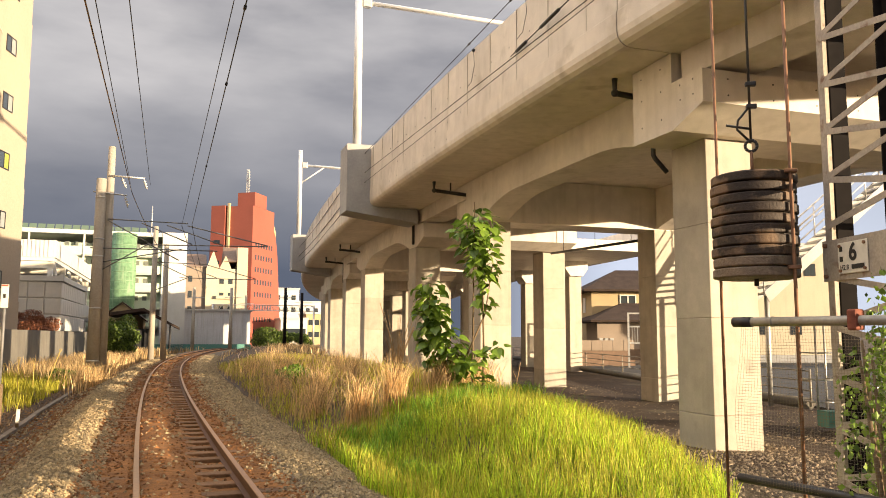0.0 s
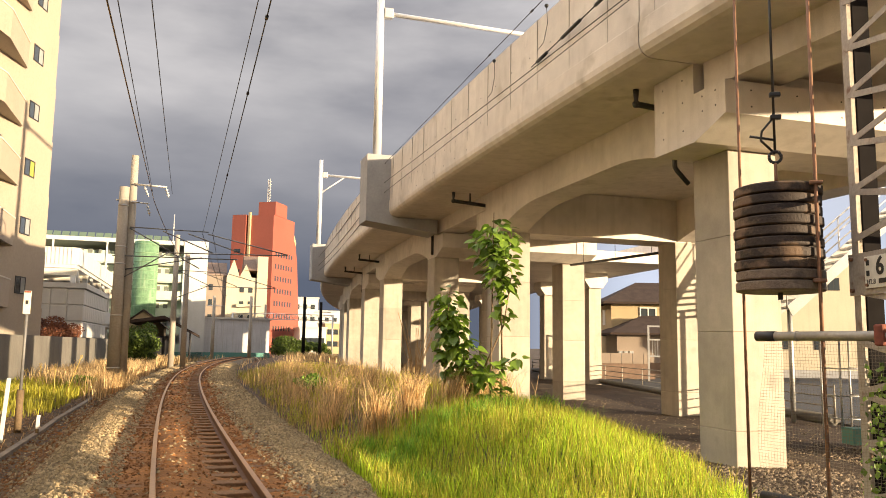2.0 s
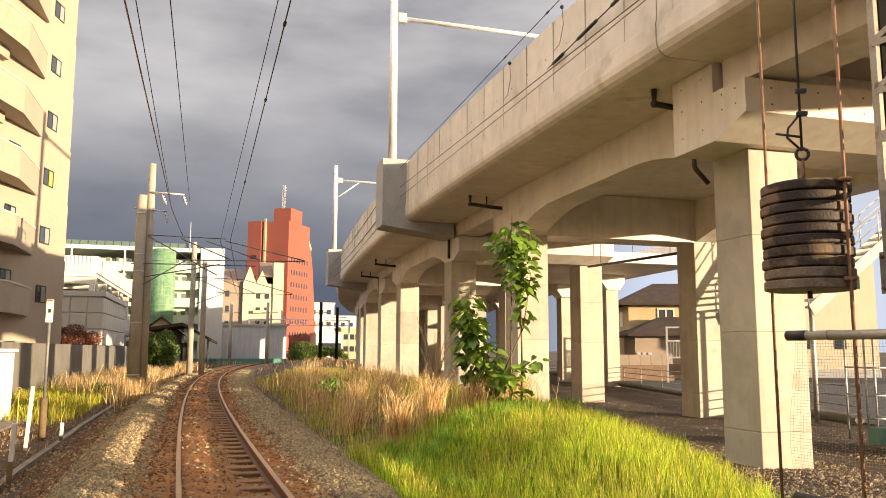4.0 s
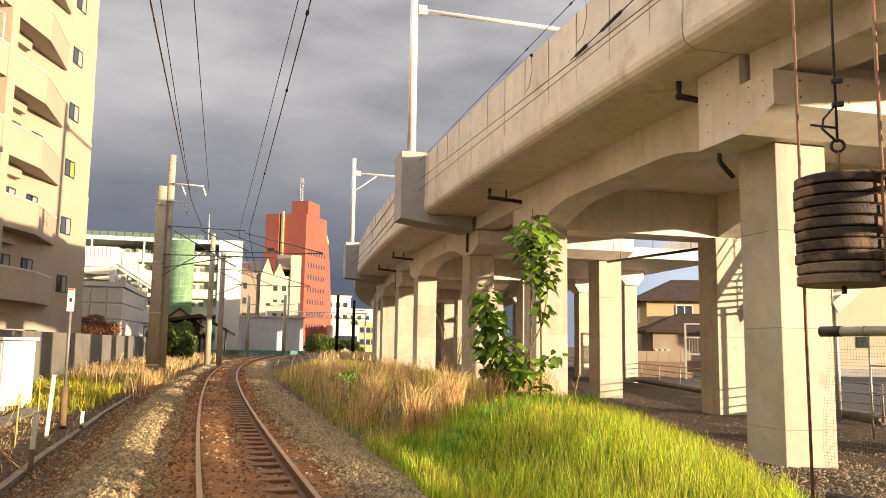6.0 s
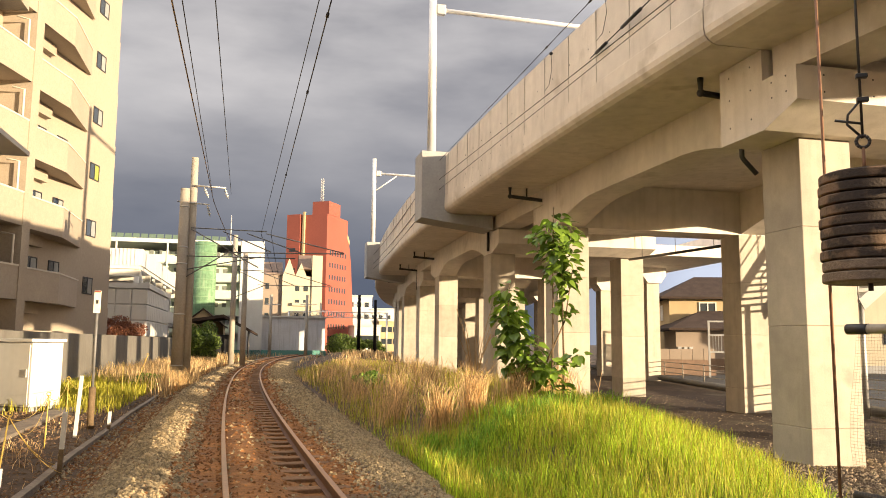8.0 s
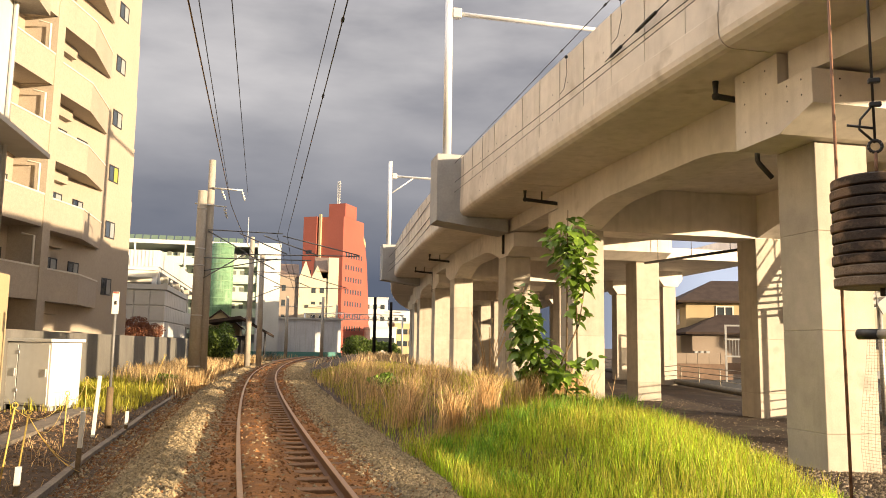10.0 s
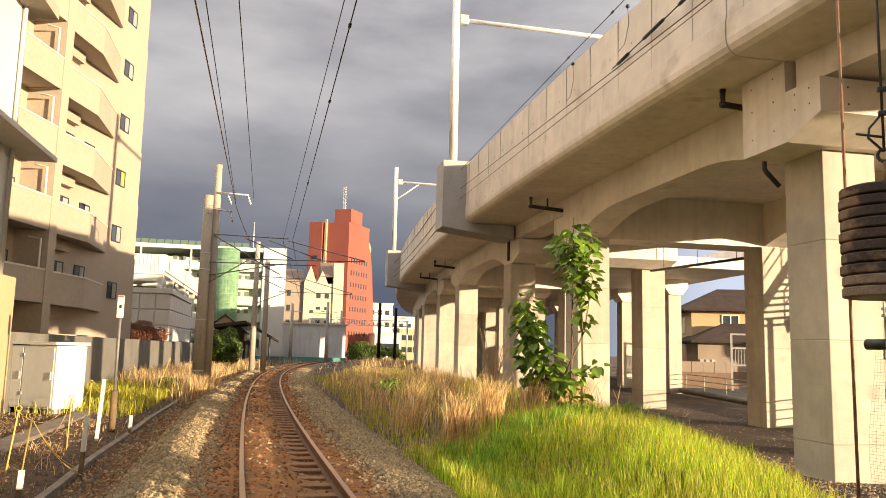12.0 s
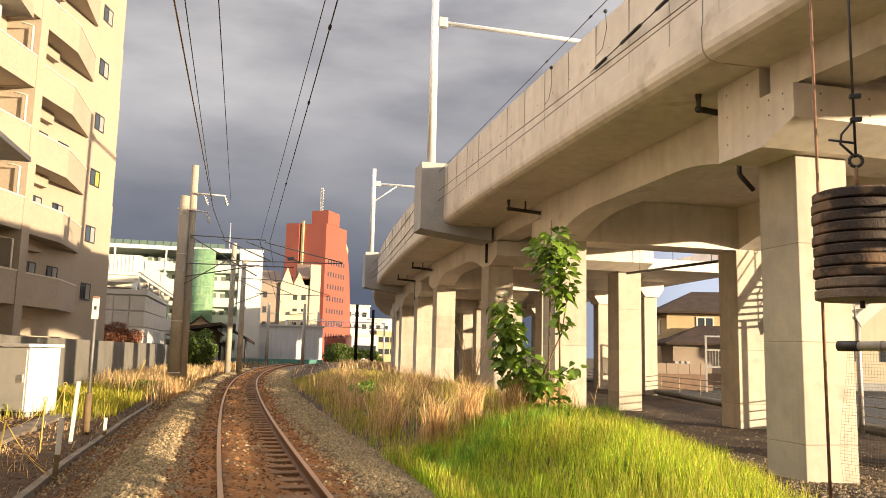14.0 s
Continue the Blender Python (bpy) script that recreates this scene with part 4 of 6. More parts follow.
for z in (1.55, 2.6, 3.45):
    solid(screen, 0.12, 1.85, -0.04, 0.04, z, z + 0.1, GALV, "crossbar")
for i in range(9):
    solid(screen, 0.28 + i * 0.17, 0.31 + i * 0.17, -0.02, 0.02, 1.65, 2.6, GALV, "slat")
solid(screen, 0.12, 1.85, 0.05, 0.12, 0.5, 1.2, ROOF_DARK, "panel")
yard_wall = thing("yard_wall", 27.0, 48.5, -0.45, "tan panel boundary wall on a brown base", "wall", turn=-16)
for i in range(7):
    solid(yard_wall, -2.2 + 0.75 * i, -1.48 + 0.75 * i, -0.05, 0.05, 1.05, 1.75, TAUPE, "panel")
solid(yard_wall, -2.2, 3.1, 0.0, 0.15, 0.0, 1.05, BROWN_WOOD, "base")

fence = thing("pipe_fence", 19.5, 24.0, -0.4, "low galvanised pipe fence on a concrete kerb", "fence")
F0, F1 = (8.5, 40.0), (-2.5, -6.0)
for i in range(15):
    k = i / 14
    x, y = F0[0] + (F1[0] - F0[0]) * k, F0[1] + (F1[1] - F0[1]) * k
    part("post", tube(B(), (x, y, 0), (x, y, 1.05), 0.03, 0.03, 6), PIPE_GREY, fence)
for z in (0.45, 0.72, 1.0):
    part("rail_bar", tube(B(), (*F0, z), (*F1, z), 0.022, 0.022, 6), PIPE_GREY, fence)
part("kerb", tube(B(), (*F0, 0.08), (*F1, 0.08), 0.16, 0.16, 4), WALL_CONCRETE, fence)

# cream building with an outside stair, right
annex = thing("cream_building", 47.4, 50.5, -0.45, "cream rendered two-storey building with small dark windows", "building", turn=-20)
solid(annex, -9.0, 2.2, 0, 9, 0, 9.3, CREAM)
solid(annex, -9.04, 2.24, -0.06, 0, 0, 0.6, CONCRETE_GREY, "plinth")
solid(annex, -9.2, 2.4, -0.2, 9.2, 9.3, 9.55, GALV, "roof")
for x, z, w, h in ((-1.15, 6.9, 0.75, 1.0), (0.15, 6.9, 0.9, 1.0), (-1.1, 2.2, 0.85, 0.85), (-3.6, 2.2, 0.7, 0.85)):
    bm = B()
    box(bm, x, x + w, -0.05, 0.08, z, z + h)
    win = part("window", bm, DARK, annex, "dark-framed window")
    bm = B()
    box(bm, x + 0.07, x + w / 2 - 0.03, -0.065, -0.052, z + 0.07, z + h - 0.07)
    box(bm, x + w / 2 + 0.03, x + w - 0.07, -0.065, -0.052, z + 0.07, z + h - 0.07)
    part("pane", bm, GLASS_DARK, win)
neighbour = thing("low_house", 46.0, 36.0, -0.45, "low pale house with a flat white roof edge", "house", turn=-40)
solid(neighbour, 0, 9, 0, 8, 0, 4.2, CREAM)
solid(neighbour, -0.4, 9.4, -0.4, 8.4, 4.2, 5.0, WHITE_PAINT, "roof_edge")
solid(neighbour, 0.5, 6.0, -0.05, 0, 3.0, 3.9, GLASS_DARK, "window")
bm = B()
low_ = [bm.verts.new((x, y, -0.6)) for x, y in ((17.4, 17.0), (15.5, 9.0), (60, -6), (60, 64), (28.7, 64))]
up_ = [bm.verts.new((v.co.x, v.co.y, -0.46)) for v in low_]
bm.faces.new(up_), bm.faces.new(low_[::-1])
for i in range(5):
    bm.faces.new((low_[i], low_[(i + 1) % 5], up_[(i + 1) % 5], up_[i]))
setting("road", bm, ASPHALT, "worn grey asphalt road beyond the pipe fence", "road")
stair = thing("outside_stair", 16.8, 19.8, 1.3, "galvanised outside stair with pipe handrails", "stairs", turn=-18)
N = 20
RUN, RISE = 0.27, 0.235
for y in (-0.55, 0.55):
    bm = prism(B(), [(0, 1.6), (0.15, 1.3), (N * RUN, 1.3 + N * RISE), (N * RUN, 1.62 + N * RISE)], y - 0.03, y + 0.03)
    part("stringer", bm, GALV, stair)
    part("handrail", tube(B(), (0, y, 2.6), (N * RUN, y, 2.6 + N * RISE), 0.025, 0.025, 8), GALV, stair)
    part("mid_rail", tube(B(), (0, y, 2.15), (N * RUN, y, 2.15 + N * RISE), 0.02, 0.02, 8), GALV, stair)
    for i in range(0, N + 1, 4):
        part("baluster", tube(B(), (i * RUN, y, 1.5 + i * RISE), (i * RUN, y, 2.6 + i * RISE), 0.022, 0.022, 8), GALV, stair)
for i in range(N):
    bm = B()
    box(bm, i * RUN, i * RUN + 0.28, -0.52, 0.52, 1.55 + i * RISE, 1.60 + i * RISE)
    part("tread", bm, GALV, stair)
for x in (0.3, N * RUN - 0.4):
    part("support", tube(B(), (x, 0, -1.95), (x, 0, 1.5 + x / RUN * RISE), 0.08, 0.08, 8), GALV, stair)
scaffold = thing("scaffold_frame", 13.6, 14.2, -0.4, "galvanised tube frame on a teal base", "scaffold", turn=-10)
for x in (0, 0.7):
    for y in (0, 0.7):
        part("upright", tube(B(), (x, y, 0), (x, y, 2.4), 0.025, 0.025, 6), GALV, scaffold)
for z in (0.5, 1.0, 1.6, 2.3):
    for a, b in (((0, 0), (0.7, 0)), ((0, 0), (0, 0.7)), ((0.7, 0), (0.7, 0.7))):
        part("crossbar", tube(B(), (*a, z), (*b, z), 0.02, 0.02, 6), GALV, scaffold)
part("brace", tube(B(), (0.7, 0, 0.1), (1.5, -0.2, 1.0), 0.025, 0.025, 6), GALV, scaffold)
solid(scaffold, -0.1, 1.7, -0.5, -0.1, 0, 0.35, BLUE_GREEN, "base_board", "teal base board")


# ---- along the left edge of the track ----
bm = B()
t = 4.0
sweep(bm, [(-0.06, -0.6), (0.06, -0.6), (0.055, -0.31), (-0.055, -0.31)], steps(4, 29, 2.5), lambda t: track_s(t) - 2.92 + 0.02 * math.sin(t * 1.7))
setting("track_kerb", bm, KERB_STONE, "weathered concrete kerb beside the ballast", "kerb")
bm = B()
sweep(bm, [(-4.95, -0.5), (-4.5, -0.5), (-4.5, -0.25), (-4.95, -0.25)], steps(3, 23, 2), lambda t: 0.03 * (15 - t))
setting("cable_trough", bm, KERB_STONE, "flat concrete cable trough in the earth", "cable trough")


def stake(s, t, h, lean=0.0, name="rope_stake"):
    ob = thing(name, s, t, -0.4, "thin yellow rope stake pushed into the ground", "stake", group="rope stakes")
    part("rod", tube(B(), (0, 0, 0), (lean, 0, h + 0.08), 0.011, 0.011, 8), YELLOW_PAINT, ob)
    bm = B()
    n = 8
    for i in range(n):
        a, b = 2 * math.pi * i / n, 2 * math.pi * (i + 1) / n
        tube(bm, (lean + 0.035 * math.cos(a), 0, h + 0.1 + 0.035 * math.sin(a)), (lean + 0.035 * math.cos(b), 0, h + 0.1 + 0.035 * math.sin(b)), 0.008, 0.008, 5)
    part("eyelet", bm, YELLOW_PAINT, ob)
    return Vector((s + lean, t, -0.4 + h + 0.06))


STAKES = [(-3.36, 11.1, 1.0, 0.12), (-3.2, 11.2, 0.9, 0.1), (-3.58, 15.1, 0.9, 0.02), (-3.79, 17.6, 1.05, 0.0), (-4.7, 25.4, 1.0, 0.0), (-4.55, 26.6, 1.15, 0.0), (-4.15, 26.7, 1.1, 0.0), (-3.85, 26.0, 1.4, 0.5)]
tops = [stake(*v) for v in STAKES]


def hanging(a, b, sag, r, mat, name, label, category, n=14, group=""):
    a, b = Vector(a), Vector(b)
    ob = thing(name, a.x, a.y, a.z, label, category, group=group)
    pts = [(b - a) * (i / n) - Vector((0, 0, sag * 4 * (i / n) * (1 - i / n))) for i in range(n + 1)]
    part("strand", pipe(B(), pts, r, 5), mat, ob)
    return ob


for a, b, sag in ((0, 2, 0.25), (1, 2, 0.4), (2, 3, 0.2), (3, 4, 0.35), (4, 5, 0.1), (5, 6, 0.12), (6, 7, 0.15)):
    hanging(tops[a], tops[b], sag, 0.005, ROPE, "rope", "sagging yellow rope between stakes", "rope", group="ropes")
for dx, dy in ((0.35, 1.6), (0.5, 1.2), (0.25, 2.0)):
    hanging(tops[1], (-3.2 + dx, 11.2 + dy, -0.33), 0.12, 0.0045, ROPE, "rope", "loose yellow rope end on the ground", "rope", group="ropes")

white_stake = thing("white_stake", -3.41, 16.6, -0.4, "white plastic marker stake", "stake")
bm = B()
box(bm, -0.035, 0.035, -0.02, 0.02, 0, 1.25, 0.006, pose(0, 0, 0, 0, 3))
part("rod", bm, WHITE_PAINT, white_stake)
for s, t, h in ((-2.78, 12.6, 0.95), (-3.05, 18.0, 0.5), (-3.1, 10.9, 0.42)):
    ob = thing("marker_peg", s, t, -0.45, "white-topped wooden marker peg", "peg", group="marker pegs")
    bm = B()
    box(bm, -0.032, 0.032, -0.032, 0.032, 0, h * 0.45, 0.006, pose(0, 0, 0, 0, 2))
    part("foot", bm, BARK, ob)
    bm = B()
    box(bm, -0.032, 0.032, -0.032, 0.032, h * 0.45, h, 0.006, pose(0, 0, 0, 0, 2))
    part("top", bm, WHITE_PAINT, ob)
marker = thing("trackside_marker", -3.44, 18.2, -0.4, "grey trackside post with a narrow white plate", "marker post")
# base post takes the dark bark colour in place of its shade
part("base_post", tube(B(), (0, 0, 0), (0, 0, 0.95), 0.07, 0.07, 14), BARK, marker)
part("post", tube(B(), (0, 0, 0.9), (0, 0, 2.75), 0.03, 0.03, 10), STEEL_DULL, marker)
bm = B()
box(bm, -0.07, 0.07, -0.06, -0.04, 2.5, 2.98, 0.004)
plate = part("plate", bm, SIGN_WHITE, marker, "narrow white plate with a dark mark")
bm = B()
box(bm, -0.025, 0.025, -0.068, -0.061, 2.7, 2.78)
part("mark", bm, SIGN_BLACK, plate)
bm = B()
box(bm, -0.06, 0.06, -0.068, -0.061, 2.94, 2.975)
part("red_band", bm, RED_WALL, plate)

# ---- line poles, arms and wires ----
line_pole = thing("line_pole", -3.25, 34.3, -0.5, "pair of concrete line poles with steel arms", "pole")
part("front_pole", tube(B(), (0, 0, 0), (0, 0, 8.4), 0.25, 0.19, 18), POLE_CONC, line_pole)
part("rear_pole", tube(B(), (0.33, 0.2, 0), (0.32, 0.2, 9.8), 0.19, 0.14, 18), POLE_CONC, line_pole)
for z in (1.0, 3.1, 5.2, 5.9, 7.6):
    part("band", tube(B(), (0, 0, z), (0, 0, z + 0.05), 0.258 - 0.0072 * z, 0.258 - 0.0072 * z, 18), GALV, line_pole)


def insulator(parent, p, q):
    p, q = Vector(p), Vector(q)
    bm = B()
    tube(bm, p, q, 0.02, 0.02, 6)
    for k in (0.25, 0.5, 0.75):
        c = p.lerp(q, k)
        tube(bm, c, c + (q - p).normalized() * 0.04, 0.07, 0.035, 10)
    part("insulator", bm, WHITE_PAINT, parent)


part("top_arm", tube(B(), (0.35, 0.0, 8.55), (1.65, -0.1, 8.5), 0.04, 0.04, 8), GALV, line_pole)
insulator(line_pole, (0.75, 0, 8.5), (0.95, -0.1, 8.05))
insulator(line_pole, (1.6, 0, 8.5), (1.75, -0.1, 8.05))
part("side_arm", tube(B(), (-0.3, 0, 7.85), (1.0, -0.1, 7.75), 0.03, 0.03, 8), GALV, line_pole)
insulator(line_pole, (0.9, 0, 7.75), (1.05, -0.1, 7.25))
# truss arm over the track
PROW = [((0.3, 6.75), (3.4, 6.62)), ((3.4, 6.62), (6.6, 5.75)), ((1.6, 5.75), (6.6, 5.72)), ((-0.1, 4.5), (1.9, 5.75)), ((0.3, 6.7), (1.9, 5.8)),
        ((1.6, 6.65), (3.6, 5.76)), ((2.6, 6.6), (4.8, 5.75)), ((-0.3, 5.55), (4.6, 5.5)), ((0.2, 5.0), (3.2, 5.55)), ((1.9, 5.8), (3.1, 5.1))]
for (x0, z0), (x1, z1) in PROW:
    part("truss_bar", tube(B(), (x0, 0, z0), (x1, -1.3 * x1 / 6.6, z1), 0.024, 0.024, 7), STEEL_DULL, line_pole)

pole_two = thing("line_pole", -1.75, 55.5, -0.5, "grey line pole with a catenary arm", "pole")
part("front_pole", tube(B(), (0, 0, 0), (0, 0, 9.3), 0.2, 0.16, 14), POLE_CONC, pole_two)
part("rear_pole", tube(B(), (0.75, 0.8, 0), (0.7, 0.8, 8.2), 0.2, 0.16, 14), POLE_CONC, pole_two)
for (x0, z0), (x1, z1) in [((0.1, 6.9), (3.4, 6.8)), ((3.4, 6.8), (6.6, 5.9)), ((0, 5.0), (2.2, 5.9)), ((1.6, 5.9), (6.6, 5.85)), ((0.1, 6.9), (2.2, 5.9)), ((1.8, 6.8), (4.0, 5.9))]:
    part("truss_bar", tube(B(), (x0, 0, z0), (x1, -0.5, z1), 0.028, 0.028, 6), STEEL_DULL, pole_two)
for s, t, h, mat in ((1.5, 99.5, 7.8, POLE_CONC), (5.8, 98.2, 7.8, POLE_CONC), (12.0, 96.0, 7.8, POST_DARK), (13.9, 95.4, 7.2, POST_DARK), (9.2, 120, 8, POLE_CONC)):
    ob = thing("far_line_pole", s, t, -0.5, "slim far line pole beside the track", "pole", group="far line poles")
    part("shaft", tube(B(), (0, 0, 0), (0, 0, h), 0.22, 0.17, 10), mat, ob)
    part("arm", tube(B(), (-0.8, 0, h - 1.2), (1.2, 0, h - 1.2), 0.05, 0.05, 6), GALV, ob)
# lattice beam across the far tracks
beam = thing("portal_beam", 4.2, 118.0, 5.2, "thin lattice beam spanning the far tracks", "beam")
bm = B()
for z in (0, 0.8):
    tube(bm, (0, 0, z), (15, 0, z), 0.06, 0.06, 5)
for i in range(15):
    tube(bm, (i, 0, 0), (i + 0.5, 0, 0.8), 0.04, 0.04, 4)
    tube(bm, (i + 0.5, 0, 0.8), (i + 1, 0, 0), 0.04, 0.04, 4)
part("lattice", bm, GALV, beam)
for x in (0.2, 14.8):
    part("leg", tube(B(), (x, 0, -5.7), (x, 0, 0.8), 0.14, 0.14, 8), GALV, beam)


def wire(a, b, r, mat, label, sag=0.1, knots=()):
    ob = hanging(a, b, sag, r, mat, "overhead_wire", label, "wire", n=16, group="overhead wires")
    a, b = Vector(a), Vector(b)
    for k in knots:
        c = (b - a) * k - Vector((0, 0, sag * 4 * k * (1 - k)))
        d = (b - a).normalized() * r * 5
        part("clamp", tube(B(), c - d, c + d, r * 2.4, r * 2.4, 8), WIRE, ob)
    return ob


# feeders to the line pole and over the track
wire((-1.16, 4.0, 5.6), (-2.05, 33.6, 7.3), 0.013, WIRE_WARM, "bronze feeder cable to the line pole", 0.0)
wire((-2.05, 33.6, 7.3), (-1.0, 55.4, 6.9), 0.015, WIRE_WARM, "bronze feeder cable between poles", 0.4)
wire((-0.98, 4.0, 5.56), (-2.1, 33.4, 7.6), 0.008, WIRE, "thin overhead wire to the line pole", 0.0)
wire((-0.64, 4.0, 5.52), (-1.35, 33.4, 7.6), 0.008, WIRE, "thin overhead wire to the line pole", 0.0)
wire((0.69, 4.0, 6.0), (-0.08, 32.7, 5.9), 0.007, WIRE, "thin dark contact wire over the track", 0.0)
wire((0.79, 4.0, 6.02), (0.31, 32.7, 5.95), 0.010, WIRE, "dark messenger wire over the track", 0.0, (0.23, 0.35, 0.6))
wire((-0.08, 32.7, 5.9), (2.2, 80.0, 5.6), 0.012, WIRE, "thin dark contact wire over the track", 0.05)
wire((0.31, 32.7, 5.95), (2.4, 80.0, 6.1), 0.012, WIRE, "dark messenger wire over the track", 0.4)
wire((6.42, 3.0, 8.85), (6.40, 28.4, 8.42), 0.010, WIRE, "dark cable along the parapet", 0.0, (0.46, 0.56))
wire((6.42, 3.0, 7.1), (6.40, 28.4, 7.68), 0.010, WIRE, "dark cable along the parapet", 0.0)
wire((6.42, 3.0, 7.14), (6.40, 28.4, 7.3), 0.008, WIRE, "dark cable along the parapet", 0.0)
for z0, z1 in ((8.42, 7.9), (7.68, 7.3), (7.3, 6.9)):
    wire((6.40, 28.4, z0), (8.2, 62.0, z1), 0.016, WIRE, "dark cable along the parapet", 0.3)
# cable hangers on the parapet
for t, z in ((17.3, 8.5), (14.4, 8.68)):
    ob = thing("cable_clamp", 6.5 + bend(t), t, z, "small black cable clamp on the parapet", "clamp", group="cable clamps")
    bm = B()
    bmesh.ops.create_icosphere(bm, subdivisions=2, radius=0.045)
    part("body", bm, DARK, ob)
    part("tail", pipe(B(), [(0, 0, 0), (0.0, -0.05, -0.4), (0, 0.15, -0.75), (0, 0.45, -0.8)], 0.007, 5), WIRE, ob)
ob = thing("tension_insulator", 6.48 + bend(13.5), 13.4, 7.72, "dark rod insulator on the parapet cable", "insulator")
for y0, y1 in ((-1.6, -1.1), (-0.5, 0.3), (1.0, 1.5)):
    part("rod", tube(B(), (0, y0, -0.03 * y0 * 2), (0, y1, -0.03 * y1 * 2), 0.035, 0.035, 8), DARK, ob)
part("link", tube(B(), (0, -1.8, 0.1), (0, 1.8, -0.1), 0.012, 0.012, 6), DARK, ob)

# ---- balance weight, guard frame and lattice mast on the near right ----
WX, WT = 4.63, 5.45
weight = thing("balance_weight", WX, WT, 2.04, "stack of ten dark rusty iron tension weights on guide rods", "weight", turn=-30)
R0, DISC = 0.348, 0.0885
for i in range(10):
    z = i * DISC
    wob = 0.006 * math.sin(i * 2.3)
    bm = lathe(B(), [(R0 - 0.03, z), (R0 - 0.006, z + 0.006), (R0, z + 0.014), (R0, z + DISC - 0.016), (R0 - 0.006, z + DISC - 0.009), (R0 - 0.03, z + DISC - 0.006), (R0 - 0.03, z + DISC - 0.0005)], 72, (wob, -wob, 0))
    part("disc", bm, WEIGHT_TOP if i < 2 else WEIGHT_IRON, weight)
ztop = 10 * DISC
part("hanger_rod", tube(B(), (0, 0, ztop), (0, 0, ztop + 0.22), 0.014, 0.014, 8), ROD_RUST, weight)
bm = B()
for i in range(12):
    a, b = 2 * math.pi * i / 12, 2 * math.pi * (i + 1) / 12
    tube(bm, (0.05 * math.cos(a), 0, ztop + 0.27 + 0.05 * math.sin(a)), (0.05 * math.cos(b), 0, ztop + 0.27 + 0.05 * math.sin(b)), 0.014, 0.014, 6)
part("shackle", bm, BLACK_PIPE, weight)
bm = pipe(B(), [(0.0, 0, ztop + 0.30), (-0.11, 0, ztop + 0.42), (-0.1, 0, ztop + 0.5), (0.0, 0, ztop + 0.62)], 0.011, 6)
pipe(bm, [(-0.2, 0, ztop + 0.46), (0.0, 0, ztop + 0.42)], 0.011, 6)
part("hook", bm, BLACK_PIPE, weight)
for z in (0.62, 0.82):
    bm = B()
    box(bm, -0.03, 0.06, -0.025, 0.025, ztop + z - 0.02, ztop + z + 0.02, 0.008)
    part("clamp", bm, BLACK_PIPE, weight)
part("wire_rope", tube(B(), (0, 0, ztop + 0.3), (0, 0, ztop + 2.6), 0.011, 0.011, 8), BLACK_PIPE, weight)
part("bottom_bolt", tube(B(), (0.0, 0, -0.06), (0.0, 0, 0.01), 0.02, 0.02, 8), BLACK_PIPE, weight)


guide = thing("guide_rod", WX, WT, -0.4, "thin rusty guide rods beside the iron weight", "rod", turn=-30)
part("rod", tube(B(), (-0.25, 0.27, 0), (-0.25, 0.27, 6.0), 0.013, 0.013, 8), ROD_RUST, guide)
part("rod", tube(B(), (0.24, -0.30, 0), (0.24, -0.30, 6.0), 0.015, 0.015, 8), ROD_RUST, guide)
for z in (2.5, 3.29):
    bm = B()
    box(bm, 0.19, 0.29, -0.33, -0.24, z, z + 0.03, 0.006)
    part("guide_eye", bm, ROD_RUST, guide)

# guard frame with wire mesh
GA = Vector((2.37 * 0.9483 + 6.4 * 0.3173, -2.37 * 0.3173 + 6.4 * 0.9483, 0))
guard = thing("guard_frame", GA.x, GA.y, -0.42, "pipe guard frame hung with fine wire mesh", "guard frame", turn=-58 - TURN + 0.0)
for z in (2.09, 0.86):
    part("pipe_bar", tube(B(), (0, 0, z), (1.7, 0, z), 0.036, 0.036, 14), PIPE_GREY if z > 1 else BLACK_PIPE, guard)
part("pipe_sleeve", tube(B(), (0.0, 0, 2.09), (0.17, 0, 2.09), 0.041, 0.041, 14), BLACK_PIPE, guard)
part("pipe_sleeve", tube(B(), (0.35, 0, 2.09), (0.36, 0, 2.09), 0.041, 0.041, 14), PIPE_GREY, guard)
bm = B()
box(bm, 0.98, 1.05, -0.06, 0.06, 2.02, 2.17, 0.015)
part("clamp", bm, RED_RUST, guard, "rusty red clamp")
part("post", tube(B(), (1.65, 0, 0), (1.65, 0, 2.09), 0.04, 0.04, 12), PIPE_GREY, guard)
mesh_v, mesh_f = [], []


def strand(p, q, r):
    p, q = Vector(p), Vector(q)
    side = (q - p).normalized().cross(Vector((0, 1, 0))) * r
    i = len(mesh_v)
    for c in (p - side, p + side, q + side, q - side):
        mesh_v.append(tuple(c))
    mesh_f.append((i, i + 1, i + 2, i + 3))


def ripple(x, z):
    return (x + 0.05 * math.exp(-x * 6) * math.sin(z * 3.5) + 0.0, 0.02 * math.sin(z * 4 + x * 3) - 0.02, z)


x = 0.04
while x < 1.65:
    zs = [0.05 + i * 0.2 for i in range(11)]
    for z0, z1 in zip(zs, zs[1:]):
        strand(ripple(x, z0), ripple(x, min(z1, 2.07)), 0.0008)
    x += 0.024
z = 0.06
while z < 2.06:
    xs = [0.04 + i * 0.2 for i in range(9)]
    for x0, x1 in zip(xs, xs[1:]):
        strand(ripple(x0, z), ripple(x1, z), 0.0008)
    z += 0.024
me = bpy.data.meshes.new("wire_mesh")
me.from_pydata(mesh_v, [], mesh_f)
me.materials.append(MESH_WIRE)
net = new("wire_mesh", me)
net.parent = guard
tagged(net, "fine square wire mesh", kind="stuff")

